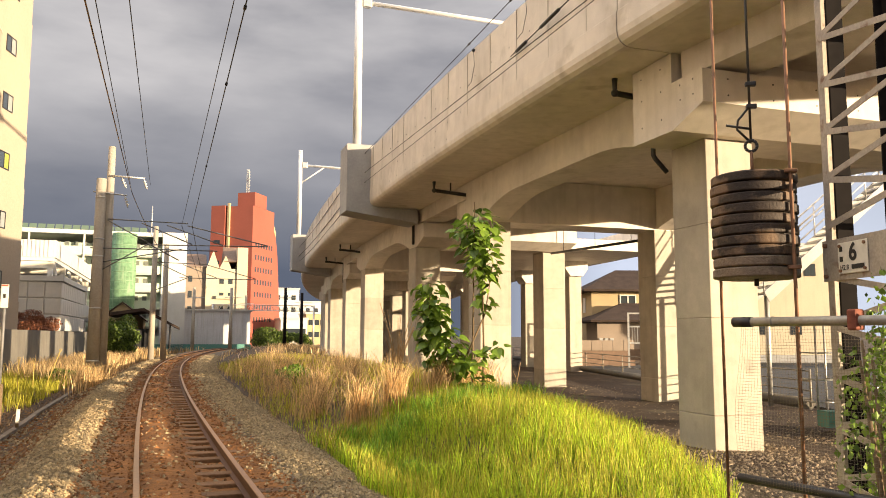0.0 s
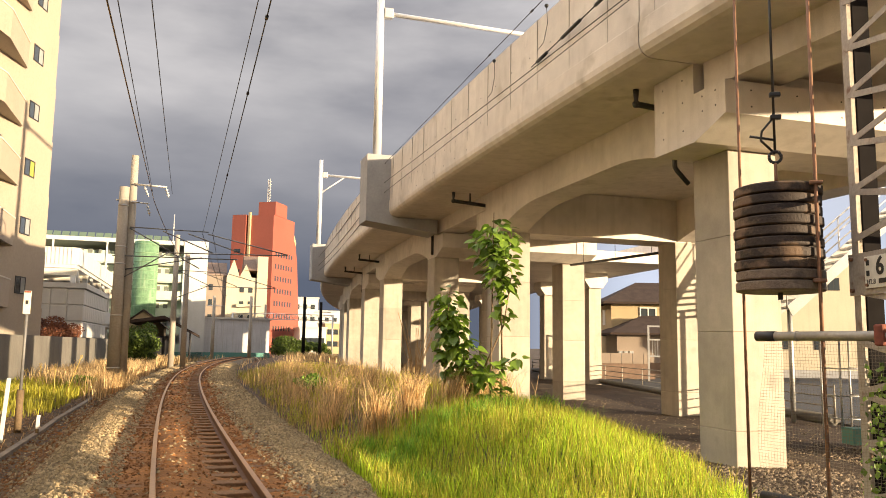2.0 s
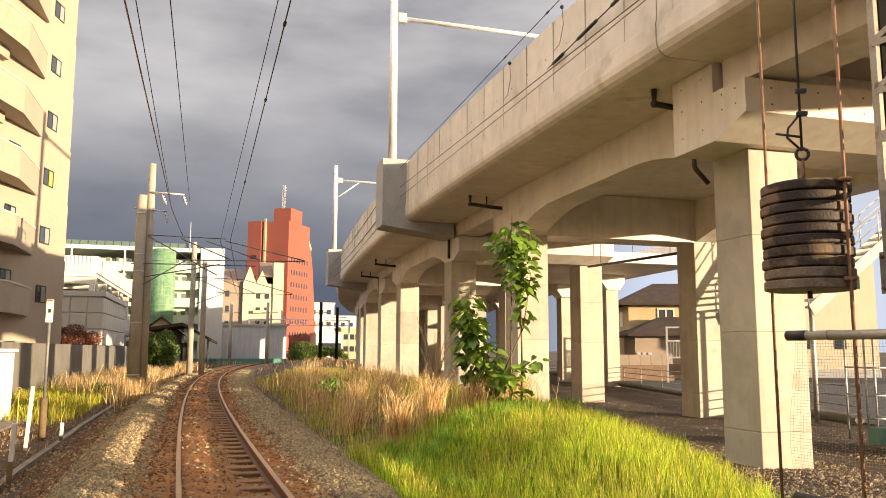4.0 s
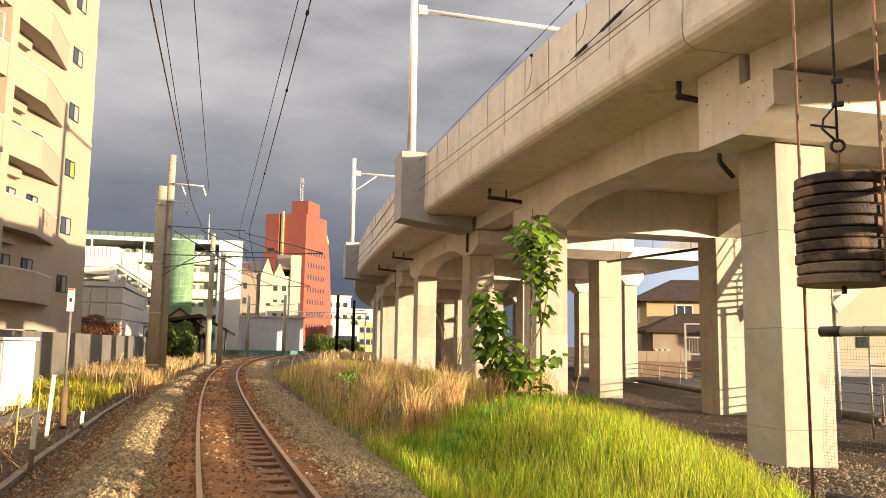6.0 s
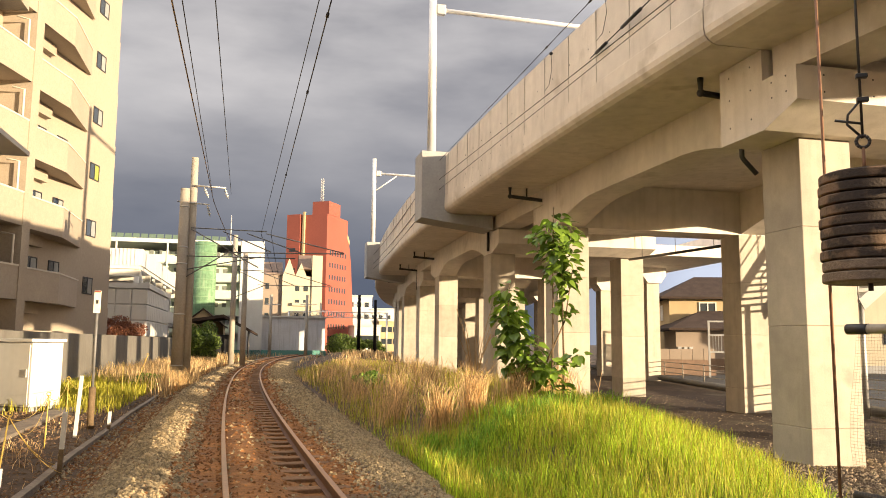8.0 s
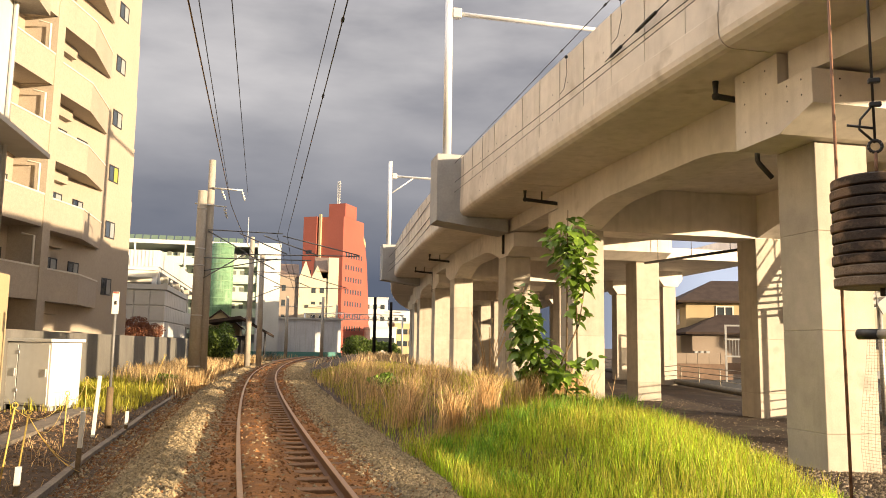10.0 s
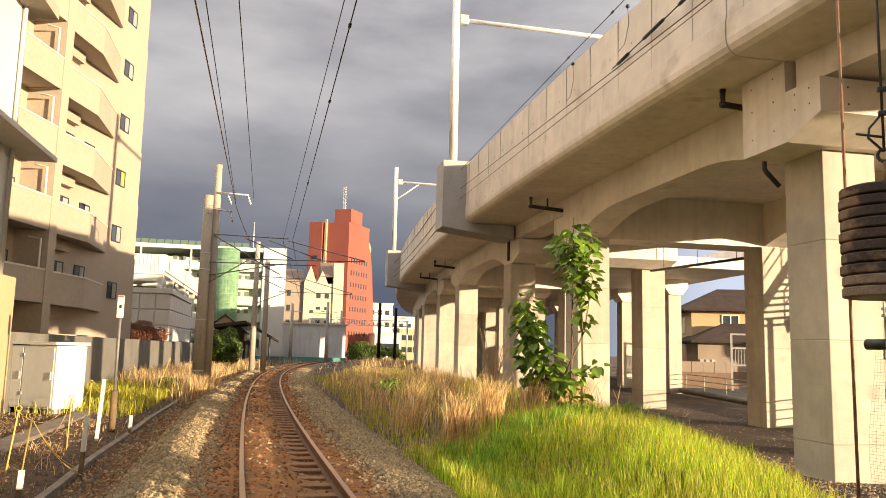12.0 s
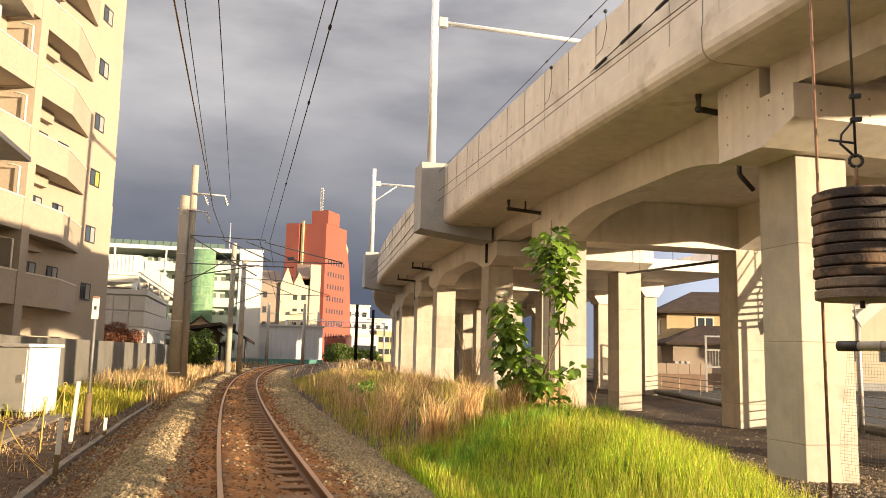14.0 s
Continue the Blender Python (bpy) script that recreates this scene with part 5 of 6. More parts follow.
# lattice mast
mast = thing("lattice_mast", 5.0, 5.05, -0.5, "weathered grey steel lattice mast with a small number plate", "mast", turn=-(18.5 - 6.4))
# local y runs away along the visible face; the visible face is x = 0
MW = 1.0
LEG = 0.085
H = 7.5


def angle_leg(x, y, sx, sy, mat):
    bm = B()
    box(bm, x, x + sx * LEG, y, y + sy * 0.012, 0, H)
    box(bm, x, x + sx * 0.012, y + sy * 0.012, y + sy * LEG, 0, H)
    part("leg", bm, mat, mast)


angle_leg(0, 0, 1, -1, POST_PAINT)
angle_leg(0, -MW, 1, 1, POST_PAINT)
# far legs: shade is put into their colour
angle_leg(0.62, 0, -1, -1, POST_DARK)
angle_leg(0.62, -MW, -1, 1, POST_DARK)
# web of the far side, its shade put into a near-black colour
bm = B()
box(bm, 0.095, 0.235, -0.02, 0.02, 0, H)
part("channel", bm, POST_DARK, mast, "steel channel with shade in its near-black colour")


def flat_bar(p, q, w, th, mat, name):
    p, q = Vector(p), Vector(q)
    d = q - p
    bm = B()
    box(bm, -th / 2, th / 2, -w / 2, w / 2, 0, d.length)
    bmesh.ops.transform(bm, matrix=Matrix.Translation(p) @ d.to_track_quat("Z", "Y").to_matrix().to_4x4(), verts=bm.verts)
    part(name, bm, mat, mast)


PITCH = 0.40
for k in range(18):
    z = 0.15 + PITCH * k
    if 2.38 < z + 0.2 < 2.95:
        continue
    flat_bar((-0.004, -0.05, z), (-0.004, -MW + 0.05, z + PITCH / 2 - 0.02), 0.05, 0.008, POST_PAINT, "lacing_bar")
    flat_bar((-0.006, -MW + 0.05, z + PITCH / 2 + 0.02), (-0.006, -0.05, z + PITCH - 0.015), 0.05, 0.008, POST_PAINT, "lacing_bar")
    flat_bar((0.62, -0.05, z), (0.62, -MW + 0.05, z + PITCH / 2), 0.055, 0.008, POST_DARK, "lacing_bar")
bm = B()
box(bm, -0.022, -0.012, -MW - 0.02, 0.02, 2.50, 2.83)
gusset = part("batten_plate", bm, POST_PAINT, mast, "grey steel batten plate")
for y in (-0.03,):
    for z in (2.54, 2.79):
        part("bolt", tube(B(), (-0.045, y, z), (-0.02, y, z), 0.018, 0.018, 6), ROD_RUST, gusset)
sign = thing("number_plate", 5.0, 5.05, -0.5, "small white plate with a black number", "sign", turn=-(18.5 - 6.4))
bm = B()
box(bm, -0.034, -0.026, -0.56, -0.20, 2.545, 2.79, 0.003)
part("plate", bm, SIGN_WHITE, sign)
for y in (-0.23, -0.53):
    for z in (2.57, 2.765):
        part("bolt", tube(B(), (-0.046, y, z), (-0.03, y, z), 0.014, 0.014, 6), ROD_RUST, sign)


def lettering(text, y, z, size, bold=0.0):
    cu = bpy.data.curves.new("text", "FONT")
    cu.body, cu.size, cu.extrude, cu.offset = text, size, 0.001, bold
    ob = new("lettering", cu)
    dg = bpy.context.evaluated_depsgraph_get()
    me = bpy.data.meshes.new_from_object(ob.evaluated_get(dg))
    bpy.data.objects.remove(ob)
    me.materials.clear()
    me.materials.append(SIGN_BLACK)
    out = new("lettering", me)
    out.parent = sign
    # faces -x, reads from far (left) to near (right)
    out.matrix_basis = Matrix.Translation((-0.0365, y, z)) @ Matrix(((0, 0, -1, 0), (-1, 0, 0, 0), (0, 1, 0, 0), (0, 0, 0, 1)))
    return out


lettering("6", -0.34, 2.645, 0.19, 0.005)
lettering("H2.8", -0.225, 2.575, 0.055)
for y0, y1, z0, z1 in ((-0.26, -0.225, 2.72, 2.76), (-0.26, -0.225, 2.64, 2.68), (-0.52, -0.37, 2.575, 2.61)):
    bm = B()
    box(bm, -0.038, -0.0345, y0, y1, z0, z1)
    part("plain_bar", bm, SIGN_BLACK, sign)

# pot with dead stems beside the piers
pot = thing("plant_pot", 5.6, 20.6, 0.1, "old brown plant pot with dead stems", "plant pot")
part("pot_body", lathe(B(), [(0.14, 0.0), (0.24, 0.5), (0.26, 0.5), (0.26, 0.58), (0.22, 0.58), (0.2, 0.5)], 20), material("pot_brown", (0.06, 0.03, 0.022), 0.6, grain=((8, 0.3),)), pot)
rng = random.Random(5)
for i in range(14):
    a, b = rng.uniform(-0.6, 0.6), rng.uniform(-0.4, 0.4)
    h = rng.uniform(0.9, 1.9)
    part("stem", pipe(B(), [(a * 0.1, b * 0.1, 0.45), (a * 0.4, b * 0.4, 0.5 + h * 0.5), (a * 0.9, b * 0.7, 0.5 + h)], 0.009, 5), DRY_STEM, pot)


# ---- loose stones ----
def patch(s, t, k, seed):
    return noise.noise(Vector((s * k, t * k, seed)))


def stones(name, places, sizes, mat, label, seed):
    """Many small angular stones as one mesh."""
    r = np.random.RandomState(seed)
    base = np.array([(1, 0, 0), (-0.5, 0.87, 0), (-0.5, -0.87, 0), (0.2, 0.1, 0.8), (0.5, 0.4, 0.55), (-0.4, 0.3, 0.6)], float)
    tri = np.array([(0, 4, 3), (0, 1, 4), (1, 5, 4), (4, 5, 3), (1, 2, 5), (5, 2, 3), (2, 0, 3)])
    n = len(places)
    a = r.uniform(0, 2 * np.pi, n)
    jit = base[None] * r.uniform(0.65, 1.35, (n, 6, 1)) + r.uniform(-0.15, 0.15, (n, 6, 3))
    x = jit[..., 0] * np.cos(a)[:, None] - jit[..., 1] * np.sin(a)[:, None]
    y = jit[..., 0] * np.sin(a)[:, None] + jit[..., 1] * np.cos(a)[:, None]
    v = np.stack([x, y, jit[..., 2]], -1) * sizes[:, None, None]
    v[..., 2] -= 0.15 * sizes[:, None]
    v += places[:, None, :]
    f = (tri[None] + 6 * np.arange(n)[:, None, None]).reshape(-1, 3)
    me = bpy.data.meshes.new(name)
    me.from_pydata(v.reshape(-1, 3).tolist(), [], f.tolist())
    me.materials.append(mat)
    ob = new(name, me)
    ob.matrix_world = LAY
    return tagged(ob, label, "stones", kind="stuff")


def scatter(count, s0, s1, t0, t1, seed, keep, follow=True, power=1.0):
    r = np.random.RandomState(seed)
    out = []
    for u, v in zip(r.uniform(s0, s1, count), r.uniform(0, 1, count) ** power):
        t = t0 + (t1 - t0) * v
        s = u + (track_s(t) if follow else 0.0)
        k = keep(u, t)
        if k and r.rand() < k:
            out.append((s, t, ground_z(s, t)))
    return np.array(out)


def rusty_zone(d, t):
    return (0.3 if abs(d) < 0.55 else 0.6) if abs(d) < 1.2 else (0.1 if -2.0 < d else 0.9)


def grey_zone(d, t):
    if abs(d) < 0.95:
        return 0.02
    if abs(d) < 1.25:
        return 0.3
    return 1.0 if -2.05 < d else 0.12


for t0, t1, grey, rusty, size, seed in ((-7, 4.5, 6000, 3500, 0.045, 4), (4.5, 9, 26000, 8000, 0.027, 1), (9, 14, 26000, 8000, 0.030, 5), (14, 26, 34000, 10000, 0.040, 2), (26, 70, 34000, 12000, 0.066, 3)):
    for count, keep, mat, label, k in ((rusty, rusty_zone, RUSTY_BALLAST, "rust-brown ballast stones between the rails", 0), (grey, grey_zone, BALLAST, "tan angular ballast stones", 10)):
        p = scatter(count, -2.9, 2.4, t0, t1, seed + k, keep)
        z = np.random.RandomState(seed).uniform(0.55, 1.45, len(p))
        stones("ballast_stones", p, (size if k else 0.8 * size) * z, mat, label, seed + k)
p = scatter(16000, -6.5, -1.9, 6, 30, 31, lambda d, t: 0.9 if noise.noise(Vector((d, t * 0.6, 3))) > -0.1 else 0.3, power=1.3)
stones("earth_stones", p, 0.026 * np.random.RandomState(31).uniform(0.5, 1.6, len(p)), BROWN_GRAVEL, "brown stones and clods on the earth", 31)
p = scatter(52000, 5.0, 17, 5.5, 30, 41, lambda s, t: (1.0 - 0.88 * smooth01(11.5, 15.5, t + 0.5 * patch(s, t, 0.8, 14))) if s > mound_right(t) - 0.3 else 0.0, follow=False, power=1.7)
stones("gravel", p, 0.026 * np.random.RandomState(41).uniform(0.5, 1.5, len(p)), GRAVEL, "pale gravel below the viaduct", 41)


# ---- grasses ----
def blades(name, roots, heights, widths, lean, mat, label, category, seed, sway=(0, 0)):
    r = np.random.RandomState(seed)
    n = len(roots)
    a = r.uniform(0, 2 * np.pi, n)
    side = np.stack([np.cos(a), np.sin(a), np.zeros(n)], 1) * widths[:, None] / 2
    b = r.uniform(0, 2 * np.pi, n)
    off = np.stack([np.cos(b), np.sin(b), np.zeros(n)], 1) * (lean * r.uniform(0.2, 1.0, n) * heights)[:, None] + np.array([sway[0], sway[1], 0])[None] * heights[:, None]
    up = np.zeros((n, 3))
    up[:, 2] = heights
    root = roots - np.array([0, 0, 0.03])
    m1 = root + off * 0.18 + up * 0.45
    m2 = root + off * 0.55 + up * 0.8
    tip = root + off + up * (1.0 - 0.25 * np.clip(lean, 0, 1) * r.rand(n))[:, None]
    v = np.stack([root - side, root + side, m1 - side * 0.9, m1 + side * 0.9, m2 - side * 0.6, m2 + side * 0.6, tip], 1)
    f4 = np.array([(0, 1, 3, 2), (2, 3, 5, 4)])
    base = 7 * np.arange(n)
    faces = (f4[None] + base[:, None, None]).reshape(-1, 4).tolist() + (np.array([[4, 5, 6]])[None] + base[:, None, None]).reshape(-1, 3).tolist()
    me = bpy.data.meshes.new(name)
    me.from_pydata(v.reshape(-1, 3).tolist(), [], faces)
    me.materials.append(mat)
    ob = new(name, me)
    ob.matrix_world = LAY
    return tagged(ob, label, category, kind="stuff")


def mound_keep(s, t):
    left = 2.15 + 0.25 * patch(s, t, 0.8, 1)
    right = mound_right(t)
    if s < left or s > right + 0.5 * patch(s, t, 1.0, 2):
        return 0
    dry = smooth01(0.0, 3.0, t - (11.5 + 0.75 * (s - 2.2)))
    return (1 - 0.93 * dry) * min(1, max(0.12, 0.62 + 0.4 * patch(s, t, 0.9, 5) + 0.75 * patch(s, t, 2.4, 6)))


def dry_keep(s, t):
    if s < 2.1 + 0.3 * patch(s, t, 0.8, 1) or s > 8.0:
        return 0
    dry = smooth01(-1.2, 2.0, t - (12.0 + 0.72 * (s - 2.2)))
    return dry * min(1, max(0.08, 0.5 + 1.3 * patch(s, t, 0.55, 7)))


p = scatter(150000, 2.0, 9.5, 5.2, 22, 51, mound_keep, follow=False, power=1.6)
r = np.random.RandomState(52)
tall = np.array([0.8 + 0.4 * patch(x, y, 0.8, 9) + 0.45 * patch(x, y, 2.6, 10) for x, y, _ in p])
blades("green_grass", p, tall * r.uniform(0.16, 0.46, len(p)), r.uniform(0.005, 0.012, len(p)), 0.5, GRASS_GREEN, "bright green grass on a low mound", "grass", 53)
p = scatter(45000, 2.0, 9.5, 5.2, 22, 54, mound_keep, follow=False, power=1.4)
blades("green_grass", p, np.random.RandomState(55).uniform(0.3, 0.5, len(p)), np.full(len(p), 0.007), 0.35, GRASS_YELLOW, "yellow-green grass stalks on the mound", "grass", 56)
p = scatter(26000, 2.0, 8.5, 10, 48, 61, dry_keep, follow=False, power=1.4)
r = np.random.RandomState(62)
blades("dry_grass", p, r.uniform(0.12, 0.46, len(p)), 0.005 + 0.0003 * p[:, 1], 0.7, DRY_DULL, "straw-coloured dry grass between track and piers", "grass", 63)
p = scatter(16000, 2.2, 8.5, 11, 48, 64, dry_keep, follow=False, power=1.3)
blades("weeds", p, np.random.RandomState(65).uniform(0.2, 0.5, len(p)), 0.008 + 0.0004 * p[:, 1], 0.5, GRASS_YELLOW, "yellow-green weeds among the dry grass", "grass", 66)


def clump(s, t, count, height, spread, seed, mat=None):
    r = np.random.RandomState(seed)
    a, d = r.uniform(0, 2 * np.pi, count), np.abs(r.normal(0, spread, count))
    root = np.stack([s + d * np.cos(a), t + d * np.sin(a), np.full(count, ground_z(s, t))], 1)
    ob = blades("grass_clump", root, 1.12 * r.uniform(0.5, 1.05, count) * height, r.uniform(0.008, 0.015, count), 0.5, mat or GRASS_DRY,
                "lush green tuft of long grass" if mat else "tall straw-coloured clump of dry pampas-like grass", "grass", seed + 1, sway=(0.08, 0))
    return ob


for i, (s, t, n, h, w) in enumerate(((3.2, 14.4, 420, 1.05, 0.16), (4.0, 15.0, 380, 1.05, 0.15), (5.3, 16.3, 300, 0.9, 0.25), (5.9, 17.0, 300, 0.9, 0.25),
                                     (6.5, 17.6, 360, 0.9, 0.3), (7.2, 18.4, 300, 0.9, 0.25), (2.9, 17.5, 260, 0.8, 0.3), (3.4, 20.0, 300, 0.9, 0.35), (2.9, 24.0, 260, 0.8, 0.4),
                                     (4.6, 22, 260, 0.9, 0.4), (3.4, 28, 300, 0.9, 0.5), (5.2, 27, 260, 0.9, 0.5), (3.0, 34, 260, 0.9, 0.6), (4.2, 38, 260, 0.9, 0.7), (-2.9, 31.6, 260, 0.85, 0.3), (-3.4, 32.6, 260, 0.9, 0.3), (-2.7, 33.3, 220, 0.85, 0.25))):
    clump(s, t, n, h, w, 100 + 3 * i)

for i, (s, t, n, h, w) in enumerate(((2.75, 9.6, 260, 0.42, 0.22), (2.6, 11.0, 260, 0.48, 0.25), (3.1, 11.6, 300, 0.5, 0.25), (2.7, 12.6, 240, 0.5, 0.25), (3.5, 12.4, 260, 0.48, 0.25),
                                     (4.1, 13.0, 260, 0.5, 0.3), (4.8, 13.4, 240, 0.5, 0.3), (5.6, 14.3, 260, 0.5, 0.35), (6.6, 14.6, 260, 0.5, 0.35), (7.4, 14.6, 200, 0.42, 0.3))):
    clump(s, t, n, h, w, 300 + 3 * i, GRASS_DEEP)
# bare dead stems that stick out of the dry grass
rng = random.Random(17)
twigs = thing("dead_weeds", 3.4, 20.0, 0.0, "bare brown dead weed stems in dry grass", "weeds", kind="stuff")
bm = B()
for i in range(260):
    u, v = rng.uniform(-1.3, 3.6), rng.uniform(-4.5, 18) 
    if u < -0.9 + 0.02 * v:
        continue
    z = ground_z(3.4 + u, 20.0 + v)
    h, a = rng.uniform(0.35, 0.95), rng.uniform(0, 6.28)
    lean = rng.uniform(0.1, 0.5)
    top = Vector((u + lean * h * math.cos(a), v + lean * h * math.sin(a), z + h))
    mid = Vector((u + 0.3 * lean * h * math.cos(a), v + 0.3 * lean * h * math.sin(a), z + 0.55 * h))
    pipe(bm, [(u, v, z - 0.03), mid, top], 0.006, 4)
    for k in range(2):
        b = rng.uniform(0, 6.28)
        tube(bm, mid, mid + Vector((0.22 * math.cos(b), 0.22 * math.sin(b), rng.uniform(0.05, 0.25))), 0.004, 0.003, 3)
part("stems", bm, DRY_STEM, twigs)


def left_dry(d, t):
    return (1.0 if d < -2.45 - 0.01 * (t - 30) else 0.0) * smooth01(29, 35, t + 2.0 * (d + 4)) * min(1, max(0.1, 0.6 + 1.2 * patch(d, t, 0.4, 8)))


def left_yellow(d, t):
    return (1.0 if d < -3.3 else 0.0) * (smooth01(21, 26, t) - 0.8 * smooth01(34, 42, t)) * min(1, max(0.0, 0.6 + 1.5 * patch(d, t, 0.6, 11)))


p = scatter(16000, -6.4, -2.6, 26, 78, 71, left_dry, power=1.2)
blades("dry_grass", p, np.random.RandomState(72).uniform(0.4, 1.0, len(p)), 0.008 + 0.0004 * p[:, 1], 0.5, GRASS_DRY, "straw-coloured dry grass along the retaining wall", "grass", 73)
p = scatter(22000, -6.6, -3.1, 20, 44, 74, left_yellow)
blades("weeds", p, np.random.RandomState(75).uniform(0.15, 0.55, len(p)), 0.012 + 0.0003 * p[:, 1], 0.5, GRASS_YELLOW, "yellow flowering weeds below the retaining wall", "grass", 76)
p = scatter(2500, -6.0, -3.0, 8, 26, 77, lambda d, t: 0.5 if patch(d, t, 0.7, 21) > 0.05 else 0.03)
blades("dry_grass", p, np.random.RandomState(78).uniform(0.08, 0.25, len(p)), np.full(len(p), 0.008), 0.6, GRASS_DRY, "short dry grass on the earth", "grass", 79)
p = scatter(14000, -4, 22, 60, 125, 81, lambda d, t: (1.0 if abs(d) > 2.5 and abs(d - 4.4) > 1.6 else 0.0) * max(0.1, 0.5 + patch(d, t, 0.2, 31)))
blades("far_grass", p, np.random.RandomState(82).uniform(0.3, 0.8, len(p)), np.full(len(p), 0.05), 0.5, GRASS_DRY, "dry grass beside the far track", "grass", 83)


# ---- leafy things ----
def leaf_mesh(name, mat):
    """A heart-shaped leaf, folded along its midrib, about 1 long."""
    outline = [(0.0, 0.0), (0.28, -0.08), (0.46, 0.18), (0.42, 0.45), (0.22, 0.75), (0.0, 1.05)]
    bm = B()
    mid = [bm.verts.new((0, y, 0.0 - 0.18 * y * y)) for y in (0.0, 0.35, 0.7, 1.05)]
    for sgn in (-1, 1):
        rim = [bm.verts.new((sgn * x, y, 0.16 * x - 0.18 * y * y)) for x, y in outline[1:-1]]
        for q in ((mid[0], rim[0], rim[1]), (mid[0], rim[1], mid[1]), (mid[1], rim[1], rim[2]), (mid[1], rim[2], mid[2]), (mid[2], rim[2], rim[3]), (mid[2], rim[3], mid[3])):
            bm.faces.new(q if sgn > 0 else q[::-1])
    me = bpy.data.meshes.new(name)
    bm.to_mesh(me)
    bm.free()
    me.materials.append(mat)
    return me


LEAF_MESH = leaf_mesh("leaf", LEAF)
sapling = thing("sapling", 6.35, 16.2, 0.05, "young broad-leaved tree with large green leaves before a pier", "tree", turn=-TURN)
STEMS = [[(0.0, 0, 0), (0.02, 0.1, 1.2), (0.0, 0.1, 2.6), (-0.05, 0.0, 3.9)], [(-0.25, 0, 0), (-0.22, 0, 1.5), (-0.2, 0.1, 2.9), (-0.18, 0, 4.5)],
         [(-0.9, 0, 0.5), (-0.35, 0, 1.1), (0.05, 0, 2.0), (0.22, 0, 3.1)], [(-0.6, 0, 0), (-0.9, 0, 0.9), (-1.2, 0, 1.8), (-1.15, 0, 2.8)], [(-0.4, 0.1, 0), (-0.8, 0.2, 0.8), (-0.7, 0.2, 1.6)]]
for path in STEMS:
    bm = B()
    for i, (a, b) in enumerate(zip(path, path[1:])):
        tube(bm, a, b, 0.03 - 0.008 * i, 0.022 - 0.006 * i, 8)
    part("stem", bm, BARK, sapling)
rng = random.Random(11)
CLUSTERS = [(-0.12, 3.75, 0.56, 78), (-0.05, 3.2, 0.46, 40), (0.12, 2.7, 0.28, 10), (0.0, 2.25, 0.25, 9), (-1.2, 2.5, 0.34, 24), (-1.15, 2.05, 0.36, 34), (-1.1, 1.6, 0.44, 48), (-0.85, 1.15, 0.52, 56), (-0.4, 0.9, 0.45, 36), (0.3, 1.2, 0.22, 9), (-0.15, 0.5, 0.4, 14)]
for cx, cz, rad, count in CLUSTERS:
    for i in range(int(count * 2.1)):
        a, b, q = rng.uniform(0, 2 * math.pi), rng.uniform(-1, 1), rng.random() ** 0.4
        px = cx + rad * q * math.cos(a) * math.sqrt(1 - b * b)
        py = 0.8 * rad * q * math.sin(a) * math.sqrt(1 - b * b)
        pz = cz + rad * 1.05 * q * b
        ob = new("leaf", LEAF_MESH)
        ob.parent = sapling
        k = rng.uniform(0.13, 0.26)
        ob.matrix_basis = pose(px, py, pz, rng.uniform(-65, 10), rng.uniform(-30, 30), math.degrees(a) - 90 + rng.uniform(-50, 50)) @ Matrix.Diagonal((k, k, k, 1))


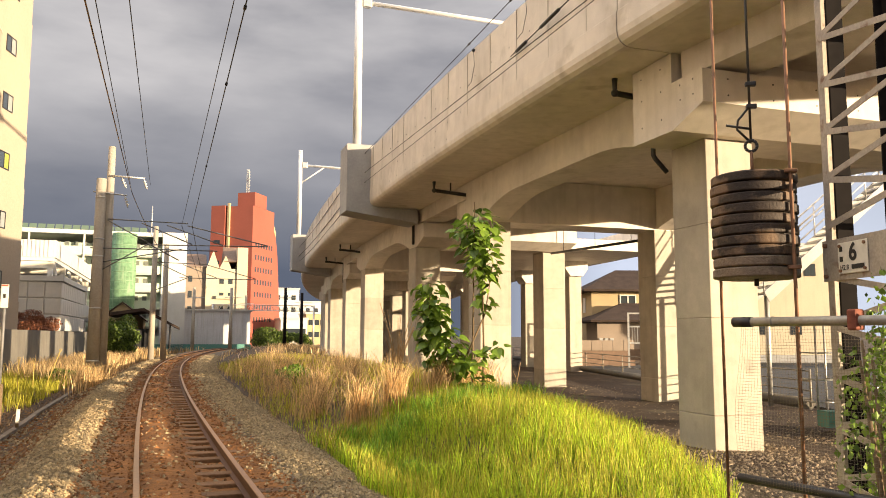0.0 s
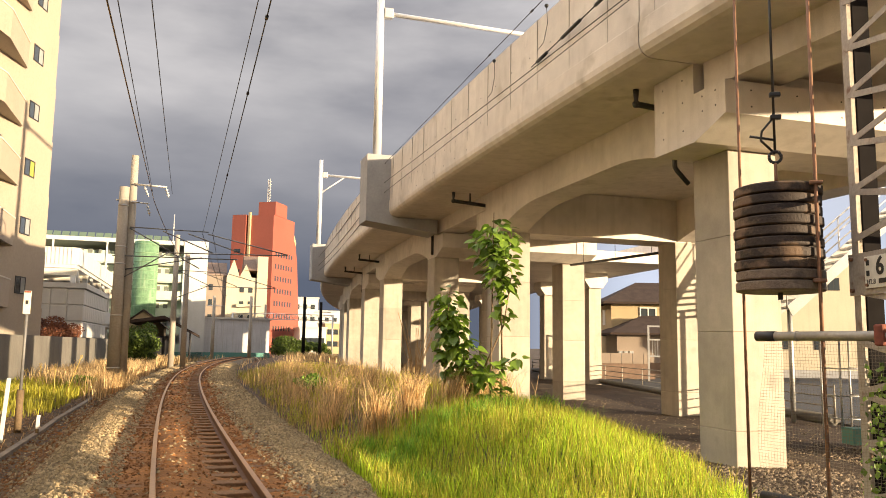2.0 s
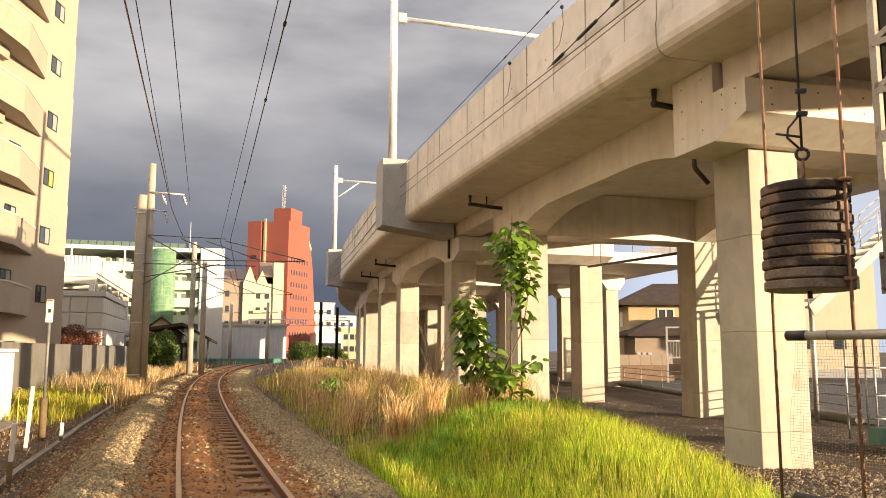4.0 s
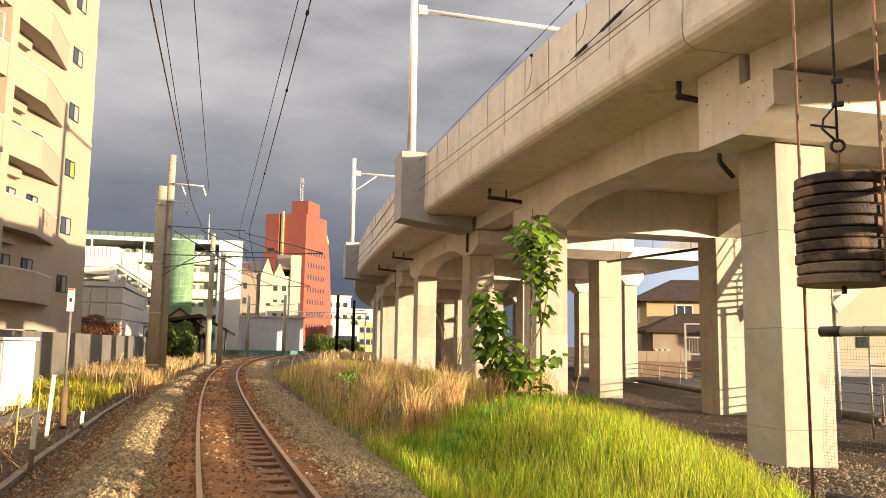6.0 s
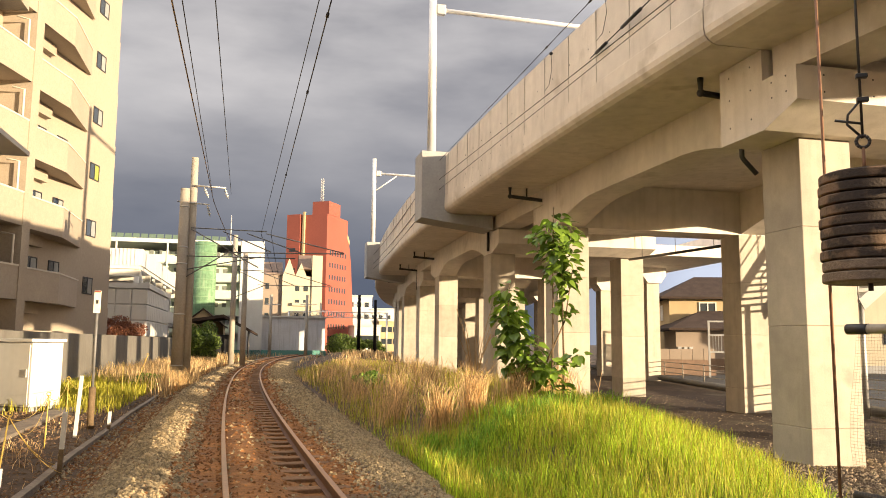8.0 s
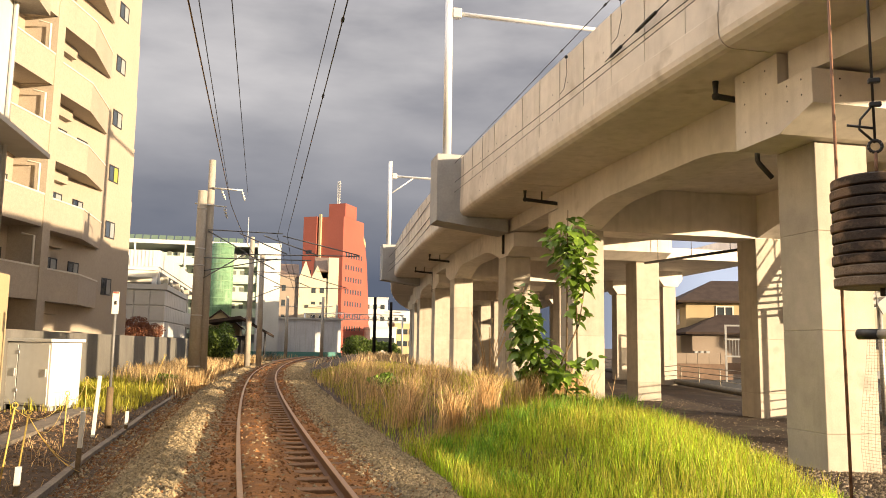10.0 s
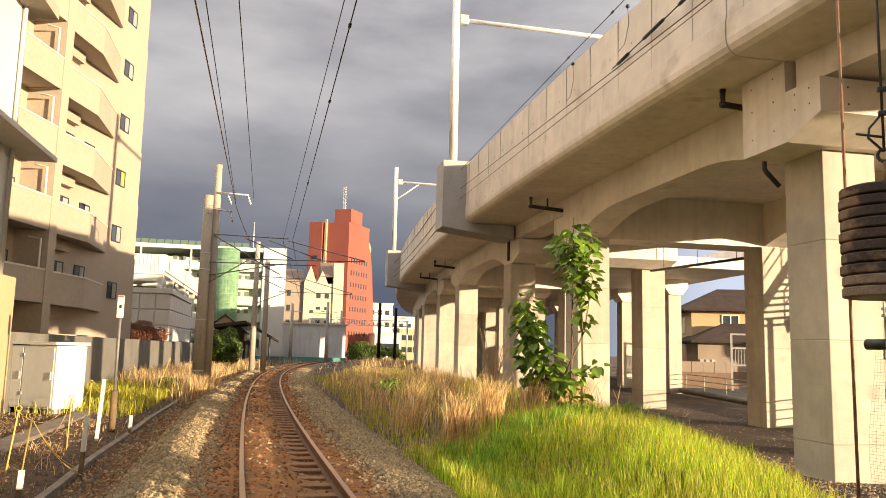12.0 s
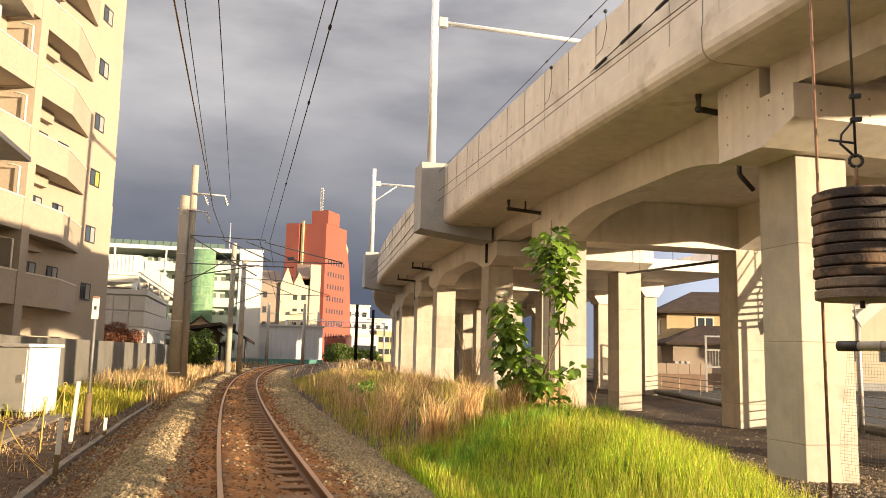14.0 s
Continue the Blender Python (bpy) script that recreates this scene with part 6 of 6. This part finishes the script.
def bush(name, s, t, z, rx, ry, rz, count, size, mat, label, seed, category="bush"):
    """A shrub: woody stems and a crown of many small leaves with an uneven outline."""
    r = random.Random(seed)
    ob = thing(name, s, t, z, label, category)
    bm = B()
    for i in range(6):
        a = r.uniform(0, 6.28)
        tube(bm, (0, 0, 0), (0.6 * rx * math.cos(a), 0.6 * ry * math.sin(a), rz * r.uniform(0.8, 1.4)), 0.03, 0.01, 6)
    part("woody_stem", bm, BARK, ob)
    verts, faces = [], []
    lumps = [(r.uniform(-0.6, 0.6) * rx, r.uniform(-0.6, 0.6) * ry, rz * r.uniform(0.5, 1.5), r.uniform(0.3, 0.55)) for _ in range(9)]
    for i in range(count):
        lx, ly, lz, k = lumps[i % 9]
        d = Vector((r.gauss(0, 1), r.gauss(0, 1), r.gauss(0, 1))).normalized() * r.random() ** 0.33
        c = Vector((lx + d.x * rx * k, ly + d.y * ry * k, max(0.05, lz + d.z * rz * k)))
        m = Euler((r.uniform(0, 6), r.uniform(0, 6), r.uniform(0, 6))).to_matrix()
        w = size * r.uniform(0.6, 1.3)
        j = len(verts)
        for q in ((-0.5, 0, 0), (0, -0.4, 0.1), (0.5, 0, 0), (0, 0.4, 0.1)):
            verts.append(tuple(c + m @ (Vector(q) * w)))
        faces.append((j, j + 1, j + 2, j + 3))
    me = bpy.data.meshes.new("crown")
    me.from_pydata(verts, [], faces)
    me.materials.append(mat)
    crown = new("crown", me)
    crown.parent = ob
    return ob


bush("red_shrub", -8.6, 50.6, 1.2, 1.6, 1.4, 1.0, 5000, 0.10, RED_BUSH, "reddish brown shrub above the retaining wall", 1)
bush("red_shrub", -8.3, 54.0, 1.2, 1.3, 1.4, 0.85, 4000, 0.10, RED_BUSH, "reddish brown shrub above the retaining wall", 2)
bush("green_tree", -4.4, 62.0, -0.4, 1.9, 2.0, 1.6, 9000, 0.15, LEAF_DARK, "dark green shrubby tree by the wall end", 3, "tree")
bush("green_tree", -4.8, 68.0, -0.4, 1.6, 1.6, 1.9, 7000, 0.15, LEAF_DARK, "dark green shrubby tree by the canopy", 4, "tree")
bush("green_shrub", 12.5, 112.0, -0.4, 3.2, 2.0, 1.6, 6000, 0.26, LEAF_DARK, "green shrub beside the far track", 5)
bush("green_shrub", 16.5, 118.0, -0.4, 2.6, 2.0, 1.3, 5000, 0.26, LEAF_DARK, "green shrub beside the far track", 6)
bush("green_shrub", -4.2, 33.0, -0.35, 0.6, 0.6, 0.35, 700, 0.12, LEAF, "low green weed clump at the wall foot", 7)
bush("green_shrub", 3.6, 26.0, 0.1, 0.6, 0.6, 0.3, 700, 0.1, LEAF, "low green shrub in the dry grass", 8)
# shrub that grows round the lattice mast
bush("green_shrub", 5.55, 4.9, -0.4, 0.55, 0.6, 1.15, 3400, 0.055, LEAF, "green leafy shrub growing round the steel mast", 10)
bush("green_shrub", 4.80, 4.35, -0.4, 0.36, 0.3, 1.5, 800, 0.05, LEAF, "sparse green leafy branches before the steel mast", 12)
